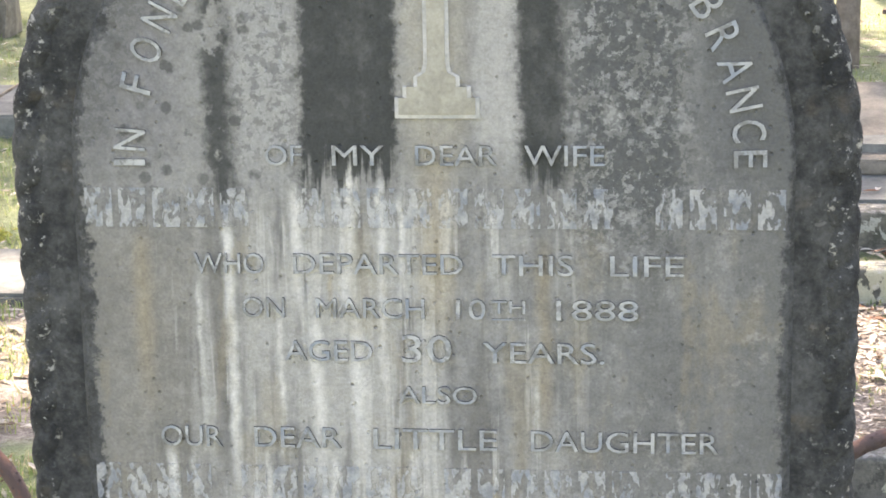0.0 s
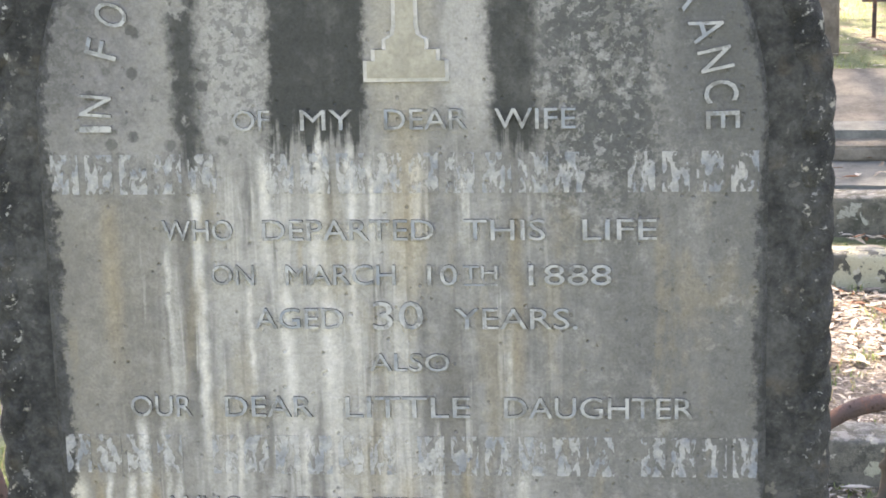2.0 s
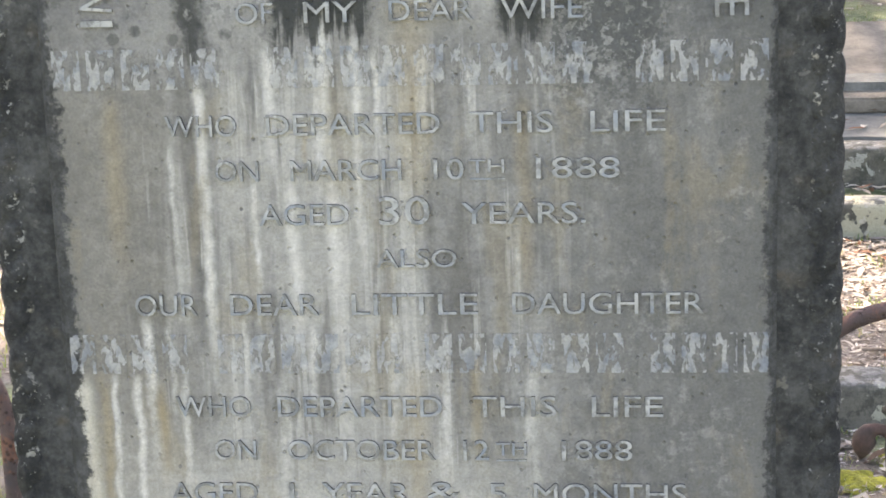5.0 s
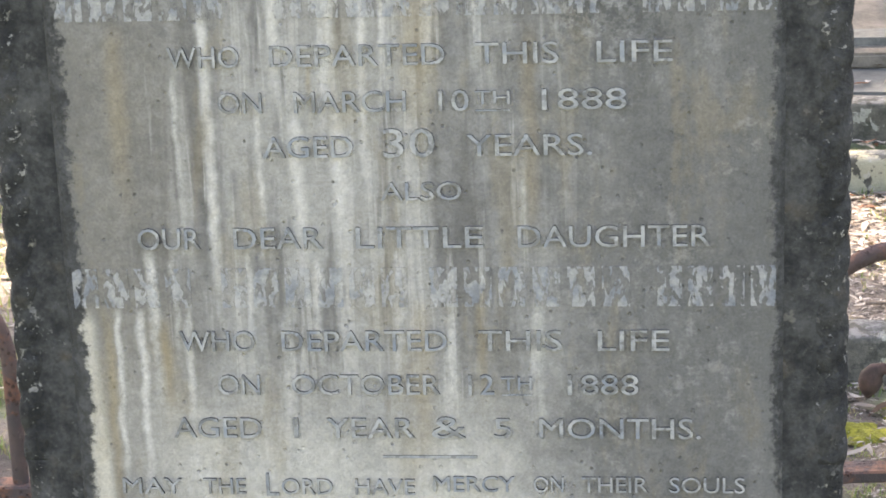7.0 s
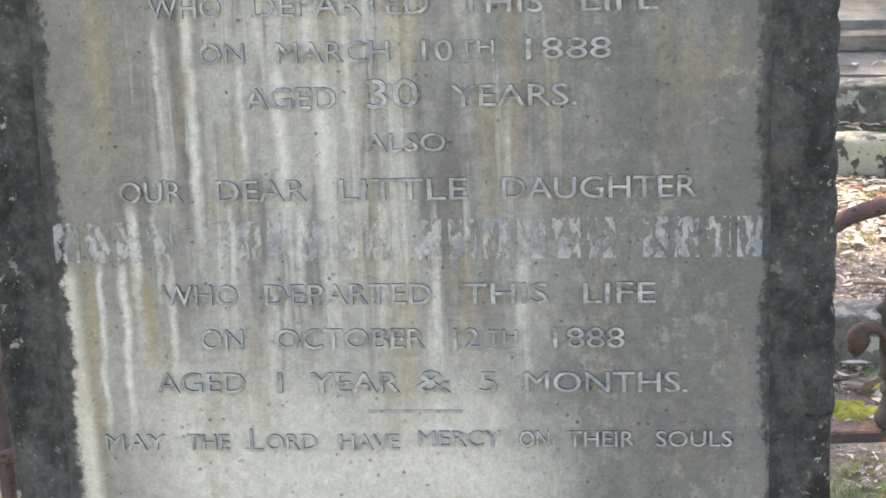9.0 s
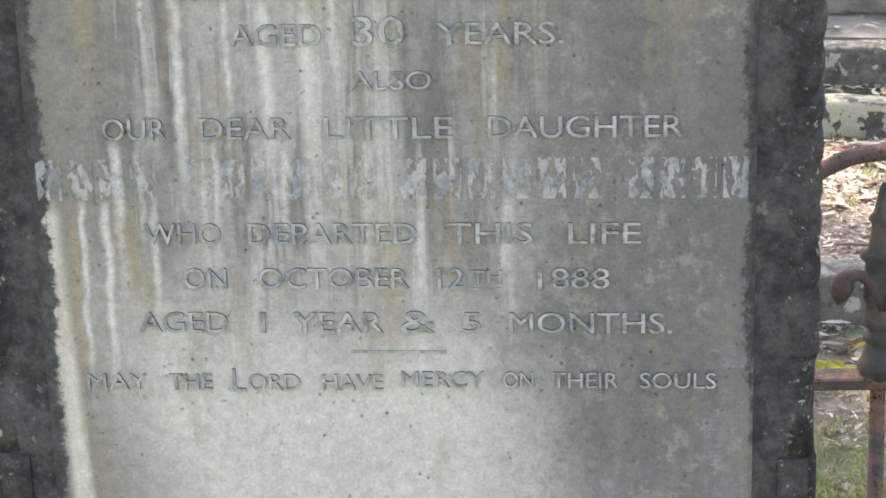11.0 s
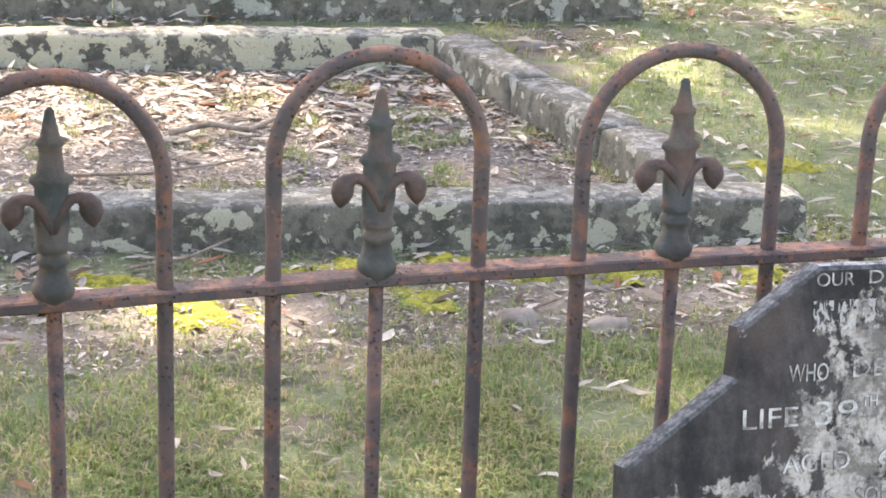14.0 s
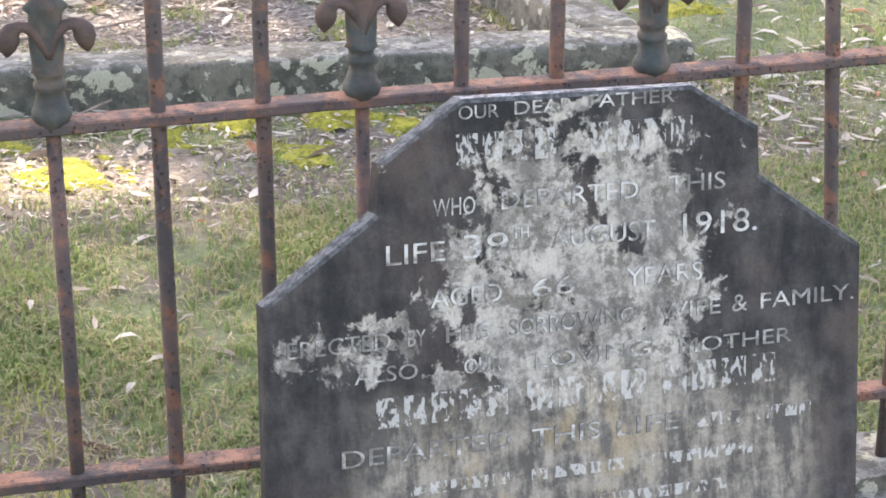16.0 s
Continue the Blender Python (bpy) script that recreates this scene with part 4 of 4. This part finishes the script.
def field_stone(x, y, r, seed, label):
    bm = bmesh.new()
    bmesh.ops.create_icosphere(bm, subdivisions=3, radius=1)
    for v in bm.verts:
        v.co *= 1 + 0.35 * noise.noise(v.co * 1.3 + Vector((seed, 0, 0))) + 0.08 * noise.noise(v.co * 5)
        v.co = Vector((v.co.x * r, v.co.y * r * 0.7, max(v.co.z, -0.4) * r * 0.5))
    ob = part("stone", bm, M_ROCK, None, "", True)
    ob.location = (x, y, ground_height(x, y) + r * 0.1)
    tagged(ob, label, "stone", "loose stones")


field_stone(1.89, 2.84, 0.052, 1, "pale brown rounded stone on bare soil")
field_stone(1.70, 2.94, 0.060, 5, "flat pinkish stone half sunk in soil")
field_stone(1.24, 1.47, 0.065, 7, "whitish flat stone sunk in the lawn")
field_stone(2.62, 5.75, 0.07, 9, "flat leaf-strewn stone beside the kerbs")

# far small stone block
far = thing("sandstone_block", (-4.9, 12.9, 0), "brown weathered sandstone block in leaf litter", "stone block")
bm_far = box(-0.5, 0.42, -0.2, 0.25, -0.05, 0.5, 0.05)
bmesh.ops.subdivide_edges(bm_far, edges=list(bm_far.edges), cuts=3, use_grid_fill=True)
part("block", roughen(bm_far, 0.05, 4, 2), M_SAND, far)


# ---- moss ----
def moss(x, y, rx, ry, seed):
    bm = bmesh.new()
    n = 30
    grid = [[None] * (n + 1) for _ in range(n + 1)]
    for j in range(n + 1):
        for i in range(n + 1):
            u, v = i / n * 2 - 1, j / n * 2 - 1
            px, py = u * rx, v * ry
            e = 0.92 - math.hypot(u, v) + 1.1 * noise.noise(Vector((px * 17 + seed, py * 17, seed)))
            h = 0.022 * max(-0.6, min(e, 0.8)) + 0.008 * noise.noise(Vector((px * 40, py * 40, seed)))
            grid[j][i] = bm.verts.new((px, py, h + ground_height(x + px, y + py)))
    for j in range(n):
        for i in range(n):
            bm.faces.new((grid[j][i], grid[j][i + 1], grid[j + 1][i + 1], grid[j + 1][i]))
    ob = part("moss_patch", bm, M_MOSS, None, "", True)
    ob.location = (x, y, 0)
    tagged(ob, "bright yellow-green cushion of moss on soil", "moss", "moss patches")


for k_moss, (mx, my, ma, mb) in enumerate(((0.97, 3.10, 0.14, 0.13), (1.53, 3.14, 0.09, 0.12), (1.40, 3.38, 0.10, 0.08), (1.70, 3.36, 0.12, 0.08), (0.80, 3.36, 0.10, 0.08), (2.28, 3.28, 0.12, 0.07), (1.25, 3.30, 0.05, 0.10), (2.10, 3.22, 0.12, 0.10), (2.42, 3.15, 0.10, 0.07),
                                           (1.83, 3.28, 0.08, 0.07), (0.62, 3.25, 0.10, 0.10), (3.1, 2.45, 0.16, 0.12), (-2.62, 6.6, 0.16, 0.12), (2.9, 4.1, 0.16, 0.1))):
    moss(mx, my, ma, mb, k_moss * 3.1)


# ---- leaf litter, bark chips and grass ----
def leaf_cloud(name, spots, length, width, curl, material, seed, lift=0.012):
    """Many thin folded leaves lying on the ground, each an island of its own."""
    rng = np.random.default_rng(seed)
    verts, faces = [], []
    for (x, y, z) in spots:
        L = rng.uniform(*length)
        w = L * rng.uniform(*width)
        a = rng.uniform(0, math.tau)
        c, s = math.cos(a), math.sin(a)
        tilt = rng.normal(0, 0.22)
        bend = rng.normal(0, curl)
        h0 = rng.uniform(0.002, lift)
        i0 = len(verts)
        for t, ww in ((-0.5, 0.0), (-0.2, 0.9), (0.15, 1.0), (0.5, 0.0)):
            px = t * L
            pz = z + h0 + abs(t) * bend * L + t * L * tilt * 0.5 + abs(tilt) * L * 0.25
            py0 = bend * L * 0.5 * t * t
            for sgn in ((0,) if ww == 0 else (-1, 0, 1)):
                py = py0 + sgn * ww * w / 2
                verts.append((x + px * c - py * s, y + px * s + py * c, pz + (abs(sgn) * w * 0.22)))
        faces += [(i0, i0 + 1, i0 + 2), (i0, i0 + 2, i0 + 3), (i0 + 1, i0 + 4, i0 + 5, i0 + 2), (i0 + 2, i0 + 5, i0 + 6, i0 + 3), (i0 + 4, i0 + 7, i0 + 5), (i0 + 5, i0 + 7, i0 + 6)]
    return new(name, mesh_of(name, verts, faces, material))


def in_plot(x, y):
    return x + y * 0.13 < 3.03 and 3.60 + (2.66 - x) * 0.10 - 0.02 < y < 5.43 + (2.22 - x) * 0.107


def on_stone(x, y):
    front = 3.715 - (x + 0.5) * 0.0997
    lit = 5.72 - (x + 0.5) * 0.1066
    back = 6.56 - (x + 0.8) * 0.1175
    if x < 2.7 and (front - 0.01 < y < front + 0.18 or lit - 0.01 < y < lit + 0.16):
        return True
    return x < 3.22 and back - 0.01 < y < back + 0.18


def scatter(n, x0, x1, y0, y1, seed, keep):
    rng = np.random.default_rng(seed)
    out = []
    while len(out) < n:
        x, y = rng.uniform(x0, x1), rng.uniform(y0, y1)
        if rng.random() < keep(x, y) and not on_stone(x, y):
            out.append((x, y, ground_height(x, y)))
    return out


def clump(x, y, s, k=0.0):
    return 0.5 + 0.5 * noise.noise(Vector((x * s + k, y * s, k)))


lit_plot = scatter(2700, -0.6, 2.5, 3.7, 5.6, 1, lambda x, y: (0.12 + 0.8 * clump(x, y, 2.2) ** 2) * (0.10 + 0.90 * min(1, max(0, (y - 4.3) / 0.8))) * in_plot(x, y))
lit_strip = scatter(300, 0.0, 3.4, 2.75, 3.65, 2, lambda x, y: 0.15 + 0.85 * (y - 2.75))
lit_grass = scatter(210, 0.2, 5.0, 1.1, 2.9, 3, lambda x, y: clump(x, y, 1.2, 4))
lit_right = scatter(2100, 2.5, 6.0, 2.6, 8.0, 4, lambda x, y: clump(x, y, 1.6, 2) ** 1.5)
lit_far = scatter(1800, 0.2, 4.2, 6.2, 9.2, 16, lambda x, y: clump(x, y, 1.7, 7) ** 1.5 * (x > 1.48 or y > 9.1 or y < 6.8))
lit_far += scatter(3000, -6.0, 4.5, 5.5, 13.5, 5, lambda x, y: clump(x, y, 0.9, 7) ** 1.5)
lit_left = scatter(1100, -3.4, -1.2, 3.4, 5.6, 36, lambda x, y: 0.2 + 0.8 * clump(x, y, 2.4, 19))
lit_left += scatter(500, -4.0, -1.0, 3.4, 8.0, 6, lambda x, y: clump(x, y, 1.3, 9))
lit_slab = [(x, y, 0.106) for x, y, z in scatter(260, -0.5, 1.44, 6.88, 9.0, 15, lambda x, y: clump(x, y, 1.6, 21) ** 2)]
lw = (0.17, 0.34)
tagged(leaf_cloud("leaf_litter", lit_plot + lit_strip + lit_left + lit_slab, (0.022, 0.100), lw, 0.26, M_LEAF, 11), "dry curled gum leaves strewn over the graves", "leaves", kind="stuff")
tagged(leaf_cloud("leaf_litter", lit_grass + lit_right + lit_far, (0.025, 0.09), lw, 0.22, M_LEAF, 12, 0.03), "pale fallen leaves scattered in the grass", "leaves", kind="stuff")
chips = scatter(26000, -0.4, 2.5, 3.7, 5.6, 7, lambda x, y: in_plot(x, y) * (0.2 + 0.8 * clump(x, y, 2.2, 3)))
chips += scatter(6500, -0.2, 3.2, 2.75, 3.6, 8, lambda x, y: 0.5)
chips += scatter(9000, 1.5, 5.2, 2.8, 8.5, 9, lambda x, y: clump(x, y, 1.5, 5) ** 2)
straw = scatter(19000, 0.3, 4.0, 1.05, 2.95, 10, lambda x, y: clump(x, y, 4.5, 17) ** 2 * (1.0 if y < 1.95 else 0.45))
tagged(leaf_cloud("straw", straw, (0.010, 0.045), (0.04, 0.11), 0.15, M_STRAW, 14, 0.012), "dry straw and dead stalks in the lawn", "straw", kind="stuff")
tagged(leaf_cloud("bark_chips", chips, (0.008, 0.034), (0.10, 0.36), 0.10, M_CHIP, 13, 0.010), "reddish brown bark chips and short sticks", "bark litter", kind="stuff")


def grass_field(name, spots, height, seed, label):
    rng = np.random.default_rng(seed)
    verts, faces = [], []
    for (x, y, z) in spots:
        for _ in range(3):
            bx, by = x + rng.normal(0, 0.012), y + rng.normal(0, 0.012)
            h = rng.uniform(*height)
            a = rng.uniform(0, math.tau)
            lean = rng.uniform(0.3, 1.6)
            w = rng.uniform(0.0012, 0.0030)
            dx, dy = math.cos(a), math.sin(a)
            i0 = len(verts)
            verts += [(bx - dy * w, by + dx * w, z - 0.004), (bx + dy * w, by - dx * w, z - 0.004),
                      (bx + dx * h * lean * 0.35 - dy * w * 0.8, by + dy * h * lean * 0.35 + dx * w * 0.8, z + h * 0.6),
                      (bx + dx * h * lean * 0.35 + dy * w * 0.8, by + dy * h * lean * 0.35 - dx * w * 0.8, z + h * 0.6),
                      (bx + dx * h * lean, by + dy * h * lean, z + h * (1.05 - 0.35 * lean))]
            faces += [(i0, i0 + 1, i0 + 3, i0 + 2), (i0 + 2, i0 + 3, i0 + 4)]
    ob = new(name, mesh_of(name, verts, faces, M_GRASS))
    return tagged(ob, label, "grass", kind="stuff")


grass_field("grass", scatter(22000, 0.2, 4.0, 1.0, 2.95, 21, lambda x, y: (0.05 + 1.0 * clump(x, y, 3.2, 1) ** 1.6) * (0.45 + 0.55 * min(1, max(0, (y - 1.3) / 0.7))) * (1.0 if y < 2.62 + 0.3 * clump(x, y, 2.5, 8) else 0.25)), (0.010, 0.036), 31, "short patchy green lawn behind the fence")
grass_field("grass", scatter(1700, -0.2, 3.0, 2.95, 3.62, 25, lambda x, y: 0.2 + 0.8 * (clump(x, y, 3.1, 5) > 0.5)), (0.008, 0.024), 35, "thin grass and weeds along the front kerb")
grass_field("grass", scatter(5000, -3.6, -0.9, 3.0, 6.2, 27, lambda x, y: 0.1 + 0.9 * (clump(x, y, 2.6, 13) > 0.42)), (0.02, 0.05), 37, "uneven green grass with bare patches")
grass_field("grass", scatter(6000, -5.2, -0.9, 3.2, 9.5, 26, lambda x, y: 0.15 + 0.85 * (clump(x, y, 1.2, 3) > 0.45)), (0.02, 0.06), 36, "green grass beside the pale slab")
grass_field("grass", scatter(15000, 1.5, 6.0, 2.7, 8.8, 22, lambda x, y: clump(x, y, 1.6, 6) ** 2 * (x > 2.5 or y > 6.35)), (0.012, 0.036), 32, "thin grass among fallen leaves")
grass_field("grass", scatter(2200, -0.3, 2.5, 3.7, 5.5, 23, lambda x, y: (1.0 if clump(x, y, 4.5, 12) > 0.60 else 0.04) * (1.0 if x > 1.3 else 0.35)), (0.012, 0.036), 33, "small green tufts growing through the litter")
grass_field("grass", scatter(7000, -6.0, 3.5, 5.5, 14.0, 24, lambda x, y: clump(x, y, 0.8, 15) ** 2), (0.02, 0.06), 34, "patches of grass between far graves")


# ---- twigs ----
def twig(points, r, label="bare dry twig lying on the litter"):
    at = Vector(points[0])
    bm = tube([Vector(p) - at for p in points], [r * (1 - 0.5 * i / len(points)) for i in range(len(points))], 7, 0.15, 3)
    ob = part("twig", bm, M_WOOD, None, "", True)
    ob.location = at
    tagged(ob, label, "twig", "twigs")


twig([(1.12, 4.62, 0.03), (1.25, 4.64, 0.05), (1.36, 4.60, 0.035), (1.50, 4.74, 0.045), (1.60, 4.88, 0.03)], 0.011)
twig([(0.75, 4.25, 0.02), (1.0, 4.20, 0.03), (1.2, 4.28, 0.025), (1.32, 4.36, 0.02)], 0.006)
twig([(0.85, 3.42, 0.02), (1.0, 3.45, 0.03), (1.12, 3.52, 0.05)], 0.005)
twig([(1.75, 2.97, 0.02), (1.84, 3.0, 0.035), (1.92, 3.08, 0.06)], 0.004)
twig([(2.62, 6.0, 0.1), (2.8, 6.0, 0.17), (3.1, 6.12, 0.22)], 0.006)
twig([(-3.6, 8.4, 0.05), (-3.4, 8.5, 0.12), (-3.1, 8.72, 0.30)], 0.012)


# ---- far picket fence, trees ----
def far_fence():
    ob = thing("picket_fence", (2.0, 11.9, 0), "old thin dark iron fence beyond the graves", "fence")
    for i in range(11):
        x = -0.42 + i * 0.13
        part("picket", tube([(x, 0, -0.05), (x + 0.004, 0, 0.5), (x, 0, 1.05)], 0.014, 8), M_IRON, ob, smooth=True)
    for z in (0.25, 0.92):
        part("rail", box(-0.5, 1.0, -0.012, 0.012, z - 0.015, z + 0.015), M_IRON, ob)


far_fence()


def tree(x, y, cx, cy, top, r, seed, label, holes=(), crown_r=2.8, leaves=4200):
    """Trunk at (x, y), limbs up to a crown round (cx, cy, top) of many single leaf sprays, with gaps cut along the sun
    at holes.
    """
    rng = random.Random(seed)
    ob = thing("tree", (x, y, 0), label, "tree", "trees")
    n = 9
    ox, oy = cx - x, cy - y
    trunk = [(rng.uniform(-0.03, 0.03) * i, rng.uniform(-0.03, 0.03) * i, -0.1 + top * 0.7 * i / (n - 1)) for i in range(n)]
    part("trunk", tube(trunk, [r * (1.25 if i == 0 else 1 - 0.5 * i / n) for i in range(n)], 14, 0.05, seed), M_BARK, ob, smooth=True)
    for i in range(7):
        a = i * 2.4 + seed
        s = trunk[6 + i % 3]
        e = (ox + math.cos(a) * crown_r * 0.7, oy + math.sin(a) * crown_r * 0.7, top + rng.uniform(-0.6, 0.9))
        mid = tuple((p + q) / 2 + rng.uniform(-0.2, 0.2) for p, q in zip(s, e))
        part("limb", tube([s, mid, e], [r * 0.45, r * 0.3, r * 0.1], 8), M_BARK, ob, smooth=True)
    verts, faces = [], []
    for _ in range(int(leaves * 2.6)):
        u = Vector((rng.gauss(0, 1), rng.gauss(0, 1), rng.gauss(0, 1))).normalized() * (rng.random() ** 0.4)
        p = Vector((ox + u.x * crown_r, oy + u.y * crown_r, top + u.z * 1.1))
        w = p + Vector((x, y, 0))
        g = w - SUN_DIR * (w.z / SUN_DIR.z)
        L = rng.uniform(0.11, 0.22)
        d = Vector((rng.gauss(0, 1), rng.gauss(0, 1), rng.gauss(0, 0.5))).normalized()
        q = d.cross(Vector((rng.gauss(0, 1), rng.gauss(0, 1), rng.gauss(0, 1)))).normalized() * L * 0.32
        if any(((g.x - hx) / ha) ** 2 + ((g.y - hy) / hb) ** 2 < 1 for hx, hy, ha, hb in holes):
            continue
        i0 = len(verts)
        verts += [p - d * L * 0.5, p + q, p + d * L * 0.5, p - q]
        faces.append((i0, i0 + 1, i0 + 2, i0 + 3))
    child(new("crown", mesh_of("crown", verts, faces, M_CROWN)), ob)


# ground spots to be sunlit, leaves towards the sun are left out: x, y, half widths
GAPS = [(0.95, 5.0, 0.62, 0.42), (1.0, 5.62, 0.75, 0.14), (1.02, 3.05, 0.20, 0.19), (2.95, 5.4, 0.25, 0.3), (1.8, 12.8, 0.8, 1.0), (0.2, 4.6, 0.35, 0.3),
        (3.9, 6.2, 0.25, 0.2), (-2.35, 5.7, 0.5, 0.30), (-1.95, 4.75, 0.45, 0.45), (1.62, 4.95, 0.28, 0.22), (1.80, 4.25, 0.18, 0.14)]
SX, SY, CROWN_Z = SUN_DIR.x / SUN_DIR.z, SUN_DIR.y / SUN_DIR.z, 11.0
# unseen crowns placed to shade these ground spots; only the third trunk is in view
SHADE = [(0.0, -0.6, 5200), (3.0, -0.4, 5200), (0.6, 3.8, 850), (1.9, 1.7, 800), (0.9, 2.1, 500), (3.8, 3.6, 1500), (6.8, 4.2, 1200), (1.2, 7.0, 850), (4.8, 7.4, 1900), (-2.6, 6.8, 1100), (-2.2, 4.3, 1100), (1.6, 10.4, 1100), (-3.0, 10.2, 1600), (-4.6, 13.4, 1500)]
for i_t, (gx, gy, n_leaf) in enumerate(SHADE):
    ax, ay = gx + SX * CROWN_Z, gy + SY * CROWN_Z
    tx, ty = (1.22, 11.2) if i_t == 2 else (ax, max(ay, 18.5))
    tree(tx, ty, ax, ay, CROWN_Z, 0.065 if i_t == 2 else 0.16, i_t + 3, "slender gum tree with pinkish grey bark, its crown added for shade", GAPS, 2.8, n_leaf)
